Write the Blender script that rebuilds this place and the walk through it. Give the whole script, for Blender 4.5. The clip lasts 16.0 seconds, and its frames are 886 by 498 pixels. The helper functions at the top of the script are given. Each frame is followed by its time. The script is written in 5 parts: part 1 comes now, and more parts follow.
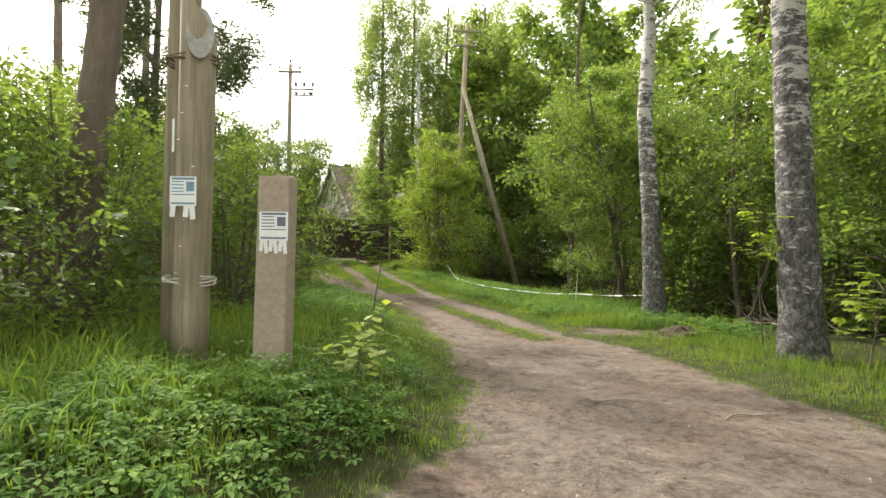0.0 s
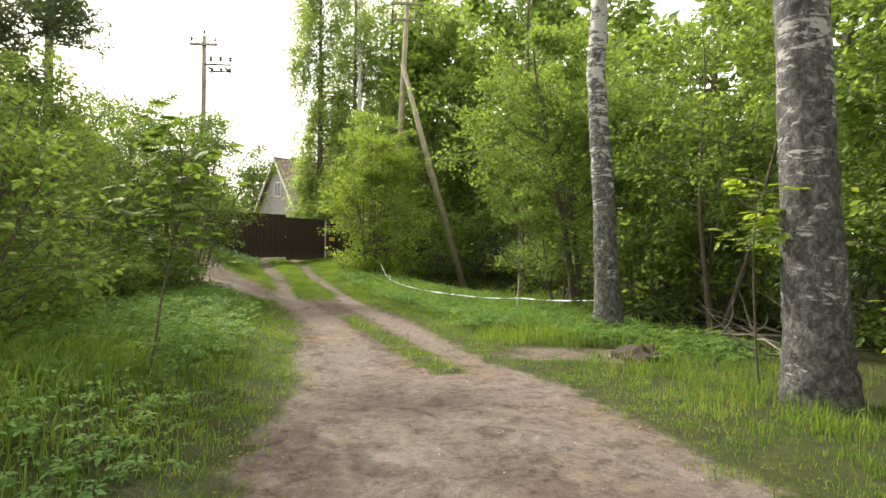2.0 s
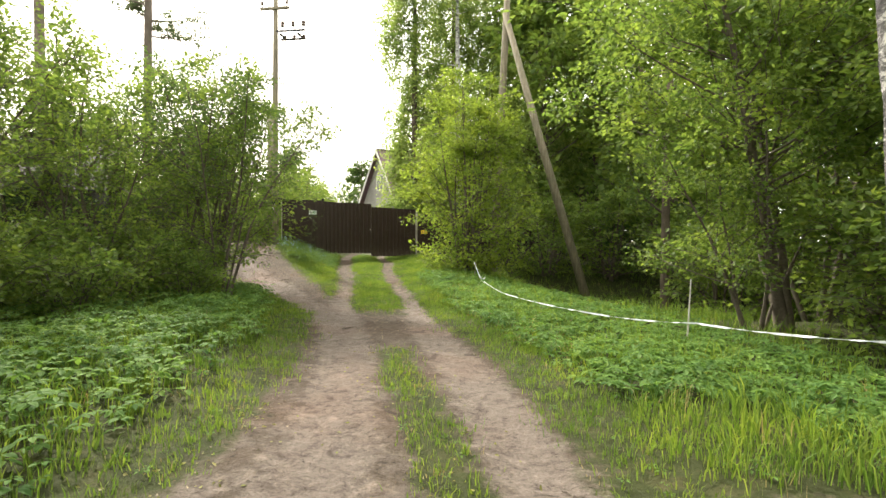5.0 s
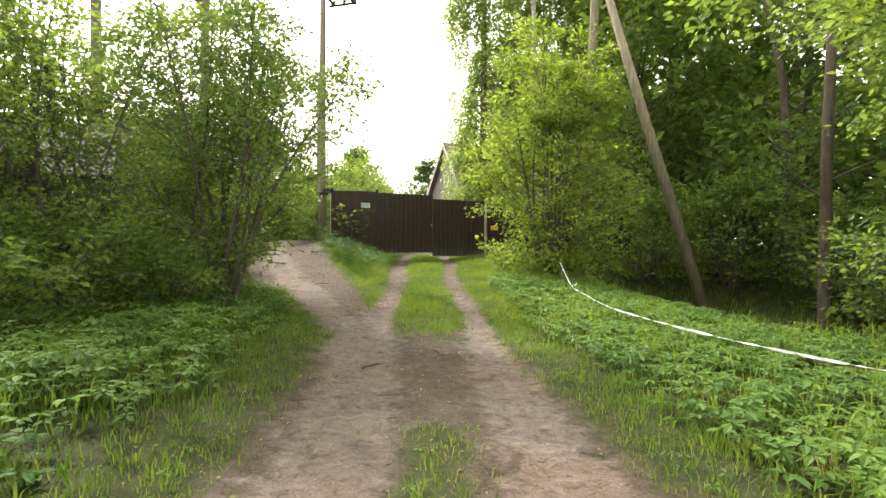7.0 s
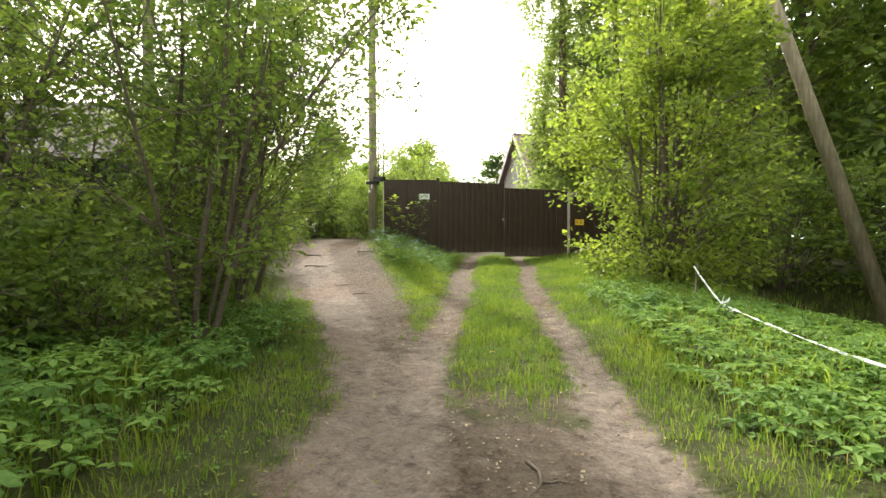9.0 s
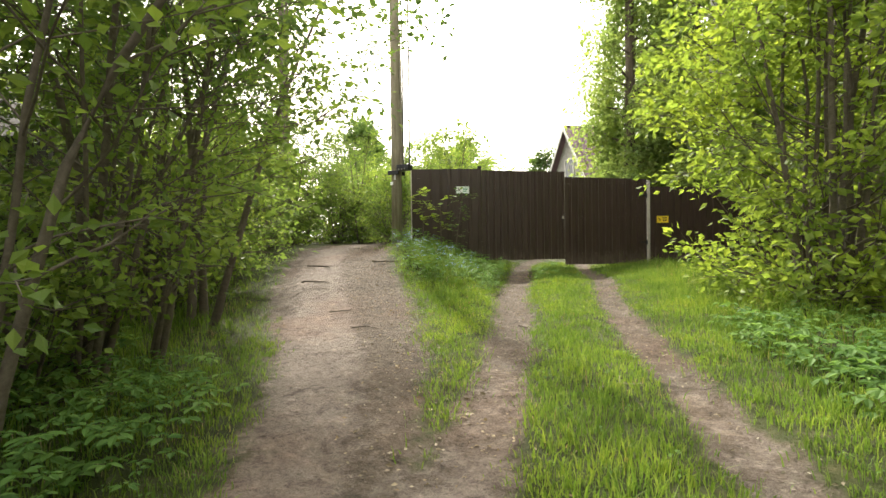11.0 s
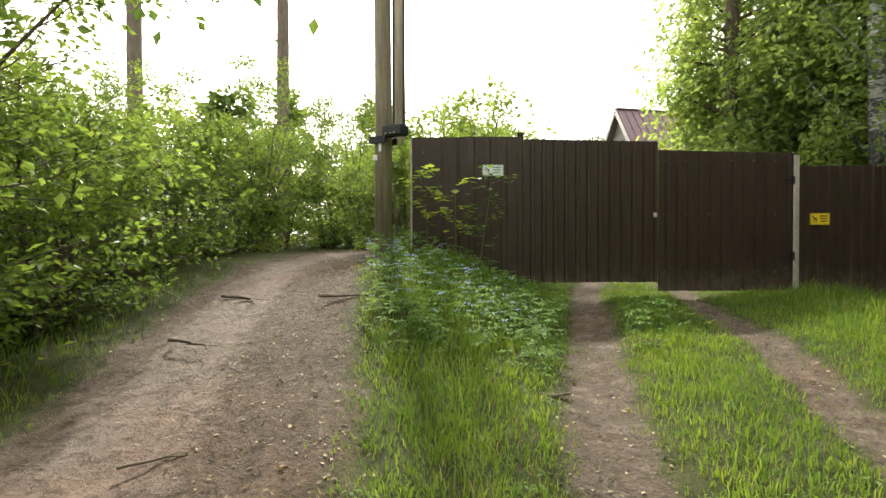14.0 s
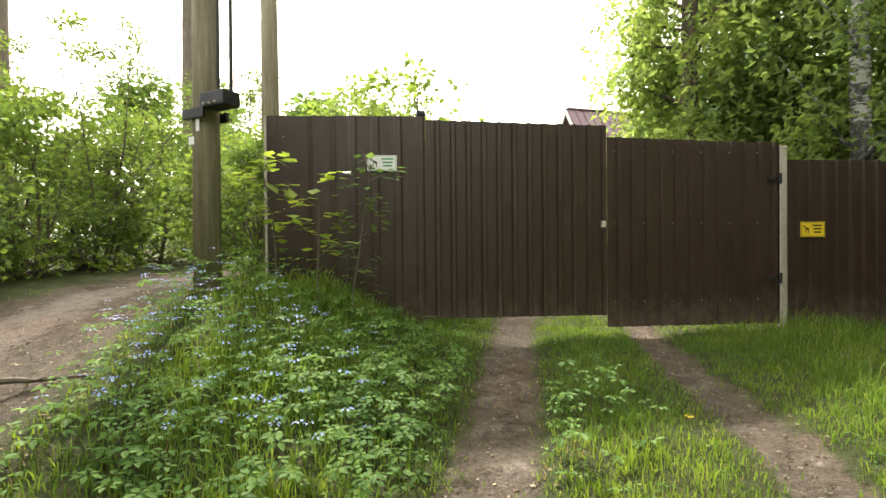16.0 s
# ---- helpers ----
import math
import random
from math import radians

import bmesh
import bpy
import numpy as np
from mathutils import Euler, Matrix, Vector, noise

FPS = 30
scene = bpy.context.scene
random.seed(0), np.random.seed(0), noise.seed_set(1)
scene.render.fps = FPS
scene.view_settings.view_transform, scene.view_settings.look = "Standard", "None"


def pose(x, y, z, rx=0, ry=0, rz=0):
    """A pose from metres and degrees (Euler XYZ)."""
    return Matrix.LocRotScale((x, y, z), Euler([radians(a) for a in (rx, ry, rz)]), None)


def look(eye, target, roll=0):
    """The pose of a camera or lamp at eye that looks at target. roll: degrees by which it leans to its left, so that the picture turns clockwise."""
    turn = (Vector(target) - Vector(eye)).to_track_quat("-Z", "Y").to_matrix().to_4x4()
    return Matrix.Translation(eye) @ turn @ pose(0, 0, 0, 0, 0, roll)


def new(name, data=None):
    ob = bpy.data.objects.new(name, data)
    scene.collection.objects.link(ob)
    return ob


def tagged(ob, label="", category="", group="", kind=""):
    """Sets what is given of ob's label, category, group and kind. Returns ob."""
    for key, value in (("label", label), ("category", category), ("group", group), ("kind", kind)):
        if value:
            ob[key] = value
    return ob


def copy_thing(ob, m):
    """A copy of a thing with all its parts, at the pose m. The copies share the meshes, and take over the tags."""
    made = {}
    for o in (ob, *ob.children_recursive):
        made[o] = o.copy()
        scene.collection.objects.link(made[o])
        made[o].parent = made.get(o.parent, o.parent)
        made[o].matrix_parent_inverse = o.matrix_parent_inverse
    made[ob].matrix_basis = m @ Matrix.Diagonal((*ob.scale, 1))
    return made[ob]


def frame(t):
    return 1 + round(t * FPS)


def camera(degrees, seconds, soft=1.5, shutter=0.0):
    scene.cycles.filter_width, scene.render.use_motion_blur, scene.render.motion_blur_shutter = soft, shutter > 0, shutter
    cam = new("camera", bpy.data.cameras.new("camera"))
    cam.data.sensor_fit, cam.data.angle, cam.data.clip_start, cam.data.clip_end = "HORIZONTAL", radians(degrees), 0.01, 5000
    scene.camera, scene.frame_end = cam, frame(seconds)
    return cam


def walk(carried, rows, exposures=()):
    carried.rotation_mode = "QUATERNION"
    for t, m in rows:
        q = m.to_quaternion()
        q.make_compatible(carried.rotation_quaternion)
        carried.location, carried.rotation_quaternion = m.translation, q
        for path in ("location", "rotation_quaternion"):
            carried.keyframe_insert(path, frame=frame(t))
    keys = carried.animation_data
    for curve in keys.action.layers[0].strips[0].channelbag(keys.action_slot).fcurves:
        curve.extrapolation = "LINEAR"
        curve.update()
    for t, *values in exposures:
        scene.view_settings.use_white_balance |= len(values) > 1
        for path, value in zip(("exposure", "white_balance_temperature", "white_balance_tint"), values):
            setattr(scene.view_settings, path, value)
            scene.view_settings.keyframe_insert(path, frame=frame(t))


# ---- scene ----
cam = camera(79.6, 16.0)
PATH = [
    (0, (0.029, -0.113, 1.073), (0.024, 1.887, 1.057), 1.1),
    (0.5, (0.345, 0.573, 1.056), (0.413, 2.572, 1.043), 1.1),
    (1, (0.723, 1.234, 1.041), (0.818, 3.231, 1.028), 1.1),
    (1.5, (1.019, 1.88, 1.021), (1.149, 3.876, 1.004), 0.7),
    (2, (1.22, 2.585, 1.001), (1.347, 4.581, 0.982), 0.8),
    (2.5, (1.422, 3.324, 0.979), (1.545, 5.32, 0.954), 0.6),
    (3, (1.5, 4.098, 0.918), (1.563, 6.097, 0.89), 0.6),
    (3.5, (1.547, 4.864, 0.895), (1.569, 6.863, 0.863), 0.4),
    (4, (1.594, 5.659, 0.906), (1.471, 7.655, 0.87), 0.4),
    (6.5, (1.183, 9.857, 0.687), (0.729, 11.805, 0.659), 0.4),
    (7, (0.935, 10.647, 0.663), (0.38, 12.568, 0.633), 0.4),
    (7.5, (0.709, 11.379, 0.661), (0.111, 13.288, 0.63), 0.2),
    (8, (0.436, 12.138, 0.639), (-0.246, 14.018, 0.608), 0.3),
    (8.5, (0.195, 12.87, 0.641), (-0.527, 14.735, 0.607), -0.2),
    (9, (-0.101, 13.627, 0.606), (-0.897, 15.462, 0.573), -0.0),
    (11.5, (-1.749, 17.386, 0.64), (-2.729, 19.129, 0.619), -0.7),
    (12, (-2.116, 18.09, 0.666), (-3.131, 19.813, 0.637), -0.4),
    (12.5, (-2.463, 18.822, 0.717), (-3.486, 20.54, 0.684), -0.2),
    (13, (-2.84, 19.539, 0.753), (-3.889, 21.242, 0.72), -0.1),
    (13.5, (-3.102, 20.22, 0.823), (-4.158, 21.918, 0.79), -0.1),
    (14, (-3.368, 20.888, 0.86), (-4.43, 22.583, 0.83), -0.2),
    (14.5, (-3.545, 21.509, 0.944), (-4.612, 23.2, 0.914), -0.2),
    (15, (-3.725, 22.084, 0.985), (-4.79, 23.776, 0.96), -0.1),
    (15.5, (-3.758, 22.688, 1.017), (-4.764, 24.416, 0.992), -0.3),
    (16, (-3.746, 23.267, 1.034), (-4.673, 25.039, 1.017), -0.5),
]
EXPOSURES = [(0.0, 1.08), (4.0, 1.25), (7.0, 1.38), (9.0, 1.5), (12.5, 1.42), (14.0, 1.28), (15.0, 1.4), (16.0, 1.66)]
walk(cam, [(t, look(*m)) for t, *m in PATH], exposures=EXPOSURES)

# ---- light ----
SUN_AZ, SUN_EL = radians(42), radians(42)      # turned to the left of straight ahead, and height
SUN_DIR = Vector((-math.sin(SUN_AZ) * math.cos(SUN_EL), math.cos(SUN_AZ) * math.cos(SUN_EL), math.sin(SUN_EL)))
world = bpy.data.worlds.new("sky")
scene.world = world
world.use_nodes = True
wn, wl = world.node_tree.nodes, world.node_tree.links
sky = wn.new("ShaderNodeTexSky")
sky.sky_type, sky.sun_disc = "NISHITA", False
sky.sun_elevation, sky.sun_rotation = SUN_EL, -SUN_AZ
sky.air_density, sky.dust_density, sky.ozone_density = 0.9, 6.0, 0.6
pale = wn.new("ShaderNodeMix")
pale.data_type = "RGBA"
pale.inputs[0].default_value = 0.65
pale.inputs[7].default_value = (9.8, 9.4, 8.2, 1)    # thin bright cloud over the whole sky
wl.new(sky.outputs[0], pale.inputs[6])
wl.new(pale.outputs[2], wn["Background"].inputs[0])
wn["Background"].inputs[1].default_value = 0.15
sun_data = bpy.data.lights.new("sun", "SUN")
sun_data.energy, sun_data.angle, sun_data.color = 3.3, radians(2.5), (1.0, 0.93, 0.80)
sun = new("sun", sun_data)
sun.matrix_world = look(SUN_DIR * 60, (0, 0, 0))


# ---- materials ----
def material(name):
    m = bpy.data.materials.new(name)
    m.use_nodes = True
    nt = m.node_tree
    return m, nt.nodes, nt.links, nt.nodes["Principled BSDF"]


def tex(n, l, scale, detail=4, rough=0.6, coord="Object", stretch=(1, 1, 1), distort=0.0):
    tc, mp, t = n.new("ShaderNodeTexCoord"), n.new("ShaderNodeMapping"), n.new("ShaderNodeTexNoise")
    mp.inputs["Scale"].default_value = stretch
    t.inputs["Scale"].default_value, t.inputs["Detail"].default_value = scale, detail
    t.inputs["Roughness"].default_value, t.inputs["Distortion"].default_value = rough, distort
    l.new(tc.outputs[coord], mp.inputs[0])
    l.new(mp.outputs[0], t.inputs["Vector"])
    return t


def ramp(n, l, src, stops):
    r = n.new("ShaderNodeValToRGB")
    while len(r.color_ramp.elements) < len(stops):
        r.color_ramp.elements.new(0.5)
    for e, (p, c) in zip(r.color_ramp.elements, stops):
        e.position, e.color = p, (*c, 1) if len(c) == 3 else c
    l.new(src, r.inputs[0])
    return r


def mixed(n, l, fac, a, b, mode="MIX"):
    m = n.new("ShaderNodeMix")
    m.data_type, m.blend_type = "RGBA", mode
    for src, slot in ((fac, 0), (a, 6), (b, 7)):
        if isinstance(src, (int, float)):
            m.inputs[slot].default_value = src
        elif isinstance(src, tuple):
            m.inputs[slot].default_value = (*src, 1)
        else:
            l.new(src, m.inputs[slot])
    return m.outputs[2]


def bump(n, l, height, strength, distance, b):
    k = n.new("ShaderNodeBump")
    k.inputs["Strength"].default_value, k.inputs["Distance"].default_value = strength, distance
    l.new(height, k.inputs["Height"])
    l.new(k.outputs[0], b.inputs["Normal"])


def two_scale(name, dark, light, scale, rough=0.8, metal=0.0, stretch=(1, 1, 1), relief=0.4, depth=0.01, stain=None):
    """A plain surface with fine grain and broad stains."""
    m, n, l, b = material(name)
    fine, broad = tex(n, l, scale, 6, 0.7, stretch=stretch), tex(n, l, scale * 0.12, 3)
    c = ramp(n, l, fine.outputs[0], [(0.3, dark), (0.7, light)]).outputs[0]
    tint = stain or tuple(v * 0.6 for v in dark)
    k = ramp(n, l, broad.outputs[0], [(0.45, (0, 0, 0)), (0.7, (1, 1, 1))])
    half = n.new("ShaderNodeMath")
    half.operation = "MULTIPLY"
    half.inputs[1].default_value = 0.5
    l.new(k.outputs[0], half.inputs[0])
    l.new(mixed(n, l, half.outputs[0], c, tint), b.inputs["Base Color"])
    b.inputs["Roughness"].default_value, b.inputs["Metallic"].default_value = rough, metal
    bump(n, l, fine.outputs[0], relief, depth, b)
    return m


def leafy(name, a, b_, c, through_=0.4, rough=0.52, gloss=0.28):
    """Leaves: three greens mixed leaf by leaf, light comes through them."""
    m, n, l, b = material(name)
    geo = n.new("ShaderNodeNewGeometry")
    col = ramp(n, l, geo.outputs["Random Per Island"], [(0.0, a), (0.5, b_), (1.0, c)])
    broad = tex(n, l, 1.1, 4, 0.65)
    tone = ramp(n, l, broad.outputs[0], [(0.32, (0.66, 0.74, 0.78)), (0.5, (0.95, 0.97, 0.95)), (0.68, (1.28, 1.18, 0.95))])
    final = mixed(n, l, 1.0, col.outputs[0], tone.outputs[0], "MULTIPLY")
    l.new(final, b.inputs["Base Color"])
    b.inputs["Roughness"].default_value = rough
    b.inputs["Specular IOR Level"].default_value = gloss
    tr, mx = n.new("ShaderNodeBsdfTranslucent"), n.new("ShaderNodeMixShader")
    warm = mixed(n, l, 1.0, final, (1.45, 1.42, 0.85), "MULTIPLY")
    l.new(warm, tr.inputs[0])
    mx.inputs[0].default_value = through_
    l.new(b.outputs[0], mx.inputs[1])
    l.new(tr.outputs[0], mx.inputs[2])
    l.new(mx.outputs[0], n["Material Output"].inputs[0])
    return m


LEAF_MID = leafy("leaf_green", (0.078, 0.130, 0.042), (0.110, 0.175, 0.055), (0.155, 0.225, 0.070), 0.42)
LEAF_BRIGHT = leafy("leaf_bright", (0.115, 0.178, 0.045), (0.160, 0.232, 0.058), (0.215, 0.29, 0.074), 0.54)
LEAF_YELLOW = leafy("leaf_yellow_green", (0.19, 0.27, 0.05), (0.25, 0.33, 0.06), (0.32, 0.38, 0.075), 0.5)
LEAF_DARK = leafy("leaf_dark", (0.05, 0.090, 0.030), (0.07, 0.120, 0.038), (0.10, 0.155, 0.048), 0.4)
LEAF_BIRCH = leafy("leaf_birch", (0.165, 0.225, 0.080), (0.215, 0.285, 0.105), (0.265, 0.335, 0.130), 0.66)
LEAF_WILLOW = leafy("leaf_willow", (0.145, 0.205, 0.042), (0.195, 0.265, 0.055), (0.25, 0.325, 0.070), 0.6)
NEEDLE = leafy("needle", (0.045, 0.080, 0.034), (0.065, 0.110, 0.045), (0.09, 0.135, 0.055), 0.3)
PINE_NEEDLE = leafy("pine_needle", (0.06, 0.085, 0.045), (0.085, 0.115, 0.060), (0.11, 0.14, 0.075), 0.35)
WEED = leafy("weed_leaf", (0.080, 0.155, 0.040), (0.115, 0.21, 0.052), (0.160, 0.265, 0.070), 0.42, 0.6, 0.14)
GRASS = leafy("grass_blade", (0.095, 0.165, 0.030), (0.14, 0.22, 0.040), (0.205, 0.265, 0.062), 0.48, 0.6, 0.15)
STRAW = leafy("dry_blade", (0.30, 0.24, 0.12), (0.38, 0.30, 0.16), (0.45, 0.38, 0.22), 0.25, 0.7, 0.15)
LITTER = leafy("litter", (0.15, 0.11, 0.075), (0.24, 0.19, 0.135), (0.40, 0.34, 0.265), 0.1, 0.7, 0.15)
GREEN_LITTER = leafy("green_litter", (0.16, 0.17, 0.05), (0.22, 0.22, 0.07), (0.30, 0.27, 0.12), 0.25, 0.6, 0.2)
PETAL = leafy("petal", (0.20, 0.30, 0.75), (0.28, 0.38, 0.85), (0.40, 0.48, 0.9), 0.3)
YELLOW_PETAL = leafy("yellow_petal", (0.75, 0.55, 0.02), (0.8, 0.6, 0.02), (0.85, 0.65, 0.05), 0.3)

BARK = two_scale("bark", (0.06, 0.045, 0.032), (0.17, 0.13, 0.095), 9, 0.9, stretch=(1, 1, 0.25), relief=0.8, depth=0.02)
TWIG = two_scale("twig_bark", (0.07, 0.055, 0.04), (0.16, 0.13, 0.10), 20, 0.85, relief=0.3)
DEADWOOD = two_scale("dead_wood", (0.16, 0.13, 0.10), (0.34, 0.30, 0.25), 14, 0.85, relief=0.4)
PINE_BARK = two_scale("pine_bark", (0.085, 0.068, 0.052), (0.20, 0.16, 0.125), 6, 0.9, stretch=(1, 1, 0.3), relief=0.9, depth=0.02)
POLE_WOOD = two_scale("pole_wood", (0.125, 0.105, 0.070), (0.33, 0.285, 0.20), 20, 0.85, stretch=(1, 1, 0.06), relief=0.8, depth=0.008, stain=(0.13, 0.125, 0.075))
CUT_WOOD = two_scale("cut_wood", (0.22, 0.22, 0.20), (0.36, 0.36, 0.34), 18, 0.85, relief=0.4)
CONCRETE = two_scale("concrete", (0.26, 0.21, 0.165), (0.40, 0.33, 0.265), 22, 0.9, relief=0.4, depth=0.006, stain=(0.20, 0.165, 0.13))


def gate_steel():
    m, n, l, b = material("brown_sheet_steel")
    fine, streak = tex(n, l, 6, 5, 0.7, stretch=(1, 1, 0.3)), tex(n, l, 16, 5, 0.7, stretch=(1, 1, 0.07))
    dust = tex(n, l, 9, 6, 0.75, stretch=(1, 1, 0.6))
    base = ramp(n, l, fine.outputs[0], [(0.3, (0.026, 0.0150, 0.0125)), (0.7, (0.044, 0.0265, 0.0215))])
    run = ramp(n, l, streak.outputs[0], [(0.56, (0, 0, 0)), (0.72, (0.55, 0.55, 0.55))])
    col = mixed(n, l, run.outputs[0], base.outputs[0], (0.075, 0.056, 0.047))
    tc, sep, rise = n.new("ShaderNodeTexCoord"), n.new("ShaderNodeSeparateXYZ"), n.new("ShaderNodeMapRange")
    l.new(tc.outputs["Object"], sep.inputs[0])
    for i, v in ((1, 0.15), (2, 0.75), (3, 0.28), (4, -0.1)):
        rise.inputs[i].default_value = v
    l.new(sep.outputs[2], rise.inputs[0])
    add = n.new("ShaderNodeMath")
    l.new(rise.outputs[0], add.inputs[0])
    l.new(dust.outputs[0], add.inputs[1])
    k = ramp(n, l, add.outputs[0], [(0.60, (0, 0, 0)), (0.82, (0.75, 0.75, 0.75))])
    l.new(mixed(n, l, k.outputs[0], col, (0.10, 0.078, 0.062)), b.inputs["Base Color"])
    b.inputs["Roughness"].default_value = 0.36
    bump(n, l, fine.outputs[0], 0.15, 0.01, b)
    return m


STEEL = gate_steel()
GALV = two_scale("weathered_post", (0.30, 0.27, 0.23), (0.48, 0.44, 0.39), 12, 0.7, relief=0.3)
IRON = two_scale("dark_iron", (0.02, 0.02, 0.022), (0.05, 0.05, 0.055), 14, 0.5, 0.6, relief=0.2)
WIRE = two_scale("rusty_wire", (0.10, 0.06, 0.04), (0.20, 0.14, 0.10), 30, 0.7, 0.5, relief=0.2)
ROPE = two_scale("pale_cord", (0.35, 0.33, 0.29), (0.52, 0.50, 0.45), 40, 0.9, relief=0.3)
PORCELAIN = two_scale("porcelain", (0.10, 0.07, 0.06), (0.16, 0.11, 0.09), 6, 0.3, relief=0.02)
PAPER = two_scale("paper", (0.68, 0.69, 0.70), (0.80, 0.81, 0.82), 30, 0.9, relief=0.1, stain=(0.6, 0.6, 0.58))
INK = two_scale("ink", (0.10, 0.11, 0.16), (0.18, 0.19, 0.25), 30, 0.9, relief=0.0)
INK_BLUE = two_scale("blue_ink", (0.12, 0.22, 0.33), (0.20, 0.32, 0.42), 30, 0.9, relief=0.0)
SIGN_WHITE = two_scale("sign_white", (0.62, 0.63, 0.62), (0.74, 0.75, 0.74), 10, 0.5, relief=0.02)
SIGN_YELLOW = two_scale("sign_yellow", (0.70, 0.48, 0.02), (0.80, 0.56, 0.03), 10, 0.5, relief=0.02)
SIGN_GREEN = two_scale("sign_green", (0.05, 0.22, 0.12), (0.08, 0.28, 0.16), 10, 0.6, relief=0.02)
TAPE = two_scale("barrier_tape", (0.70, 0.74, 0.78), (0.82, 0.86, 0.90), 12, 0.45, relief=0.05, stain=(0.6, 0.65, 0.7))
ROOF = two_scale("purple_roof_sheet", (0.13, 0.075, 0.095), (0.20, 0.12, 0.145), 3, 0.5, relief=0.1)
SIDING = two_scale("grey_siding", (0.27, 0.255, 0.235), (0.38, 0.36, 0.335), 4, 0.8, relief=0.1)
TRIM = two_scale("pale_trim", (0.62, 0.60, 0.56), (0.74, 0.72, 0.68), 8, 0.7, relief=0.1)
GLASS = two_scale("dark_pane", (0.03, 0.035, 0.04), (0.05, 0.055, 0.06), 2, 0.08, relief=0.0)
DARKWOOD = two_scale("dark_boards", (0.03, 0.025, 0.022), (0.06, 0.05, 0.045), 8, 0.85, stretch=(1, 1, 0.1), relief=0.4)
TEAL = two_scale("teal_sheet", (0.03, 0.10, 0.13), (0.05, 0.14, 0.17), 6, 0.5, relief=0.05)
SOIL = two_scale("loose_soil", (0.024, 0.016, 0.011), (0.062, 0.042, 0.029), 25, 0.95, relief=0.8, depth=0.02)


def birch_bark():
    m, n, l, b = material("birch_bark")
    band = tex(n, l, 7.0, 6, 0.75, stretch=(0.5, 0.5, 2.4), distort=0.8)
    patch = tex(n, l, 3.2, 5, 0.7, stretch=(0.8, 0.8, 1.4), distort=0.6)
    fine = tex(n, l, 38, 6, 0.75, stretch=(1, 1, 0.6))
    white = ramp(n, l, fine.outputs[0], [(0.3, (0.42, 0.41, 0.39)), (0.7, (0.66, 0.645, 0.62))])
    rough = tex(n, l, 15, 8, 0.8, stretch=(1, 1, 0.7), distort=0.4)
    grey = ramp(n, l, rough.outputs[0], [(0.36, (0.024, 0.023, 0.022)), (0.5, (0.10, 0.096, 0.092)), (0.64, (0.29, 0.28, 0.27))])
    # the bark grows rougher and greyer towards the foot
    geo, sep = n.new("ShaderNodeTexCoord"), n.new("ShaderNodeSeparateXYZ")
    l.new(geo.outputs["Object"], sep.inputs[0])
    up = n.new("ShaderNodeMapRange")
    for i, v in ((1, 0.0), (2, 6.5), (3, -0.13), (4, 0.11)):
        up.inputs[i].default_value = v
    l.new(sep.outputs[2], up.inputs[0])
    s1, s2 = n.new("ShaderNodeMath"), n.new("ShaderNodeMath")
    l.new(up.outputs[0], s1.inputs[0])
    l.new(patch.outputs[0], s1.inputs[1])
    half = n.new("ShaderNodeMath")
    half.operation = "MULTIPLY_ADD"
    half.inputs[1].default_value, half.inputs[2].default_value = 0.7, -0.35
    l.new(band.outputs[0], half.inputs[0])
    l.new(s1.outputs[0], s2.inputs[0])
    l.new(half.outputs[0], s2.inputs[1])
    k = ramp(n, l, s2.outputs[0], [(0.53, (0, 0, 0)), (0.58, (1, 1, 1))])
    l.new(mixed(n, l, k.outputs[0], grey.outputs[0], white.outputs[0]), b.inputs["Base Color"])
    b.inputs["Roughness"].default_value = 0.85
    bump(n, l, rough.outputs[0], 1.0, 0.07, b)
    return m


BIRCH = birch_bark()


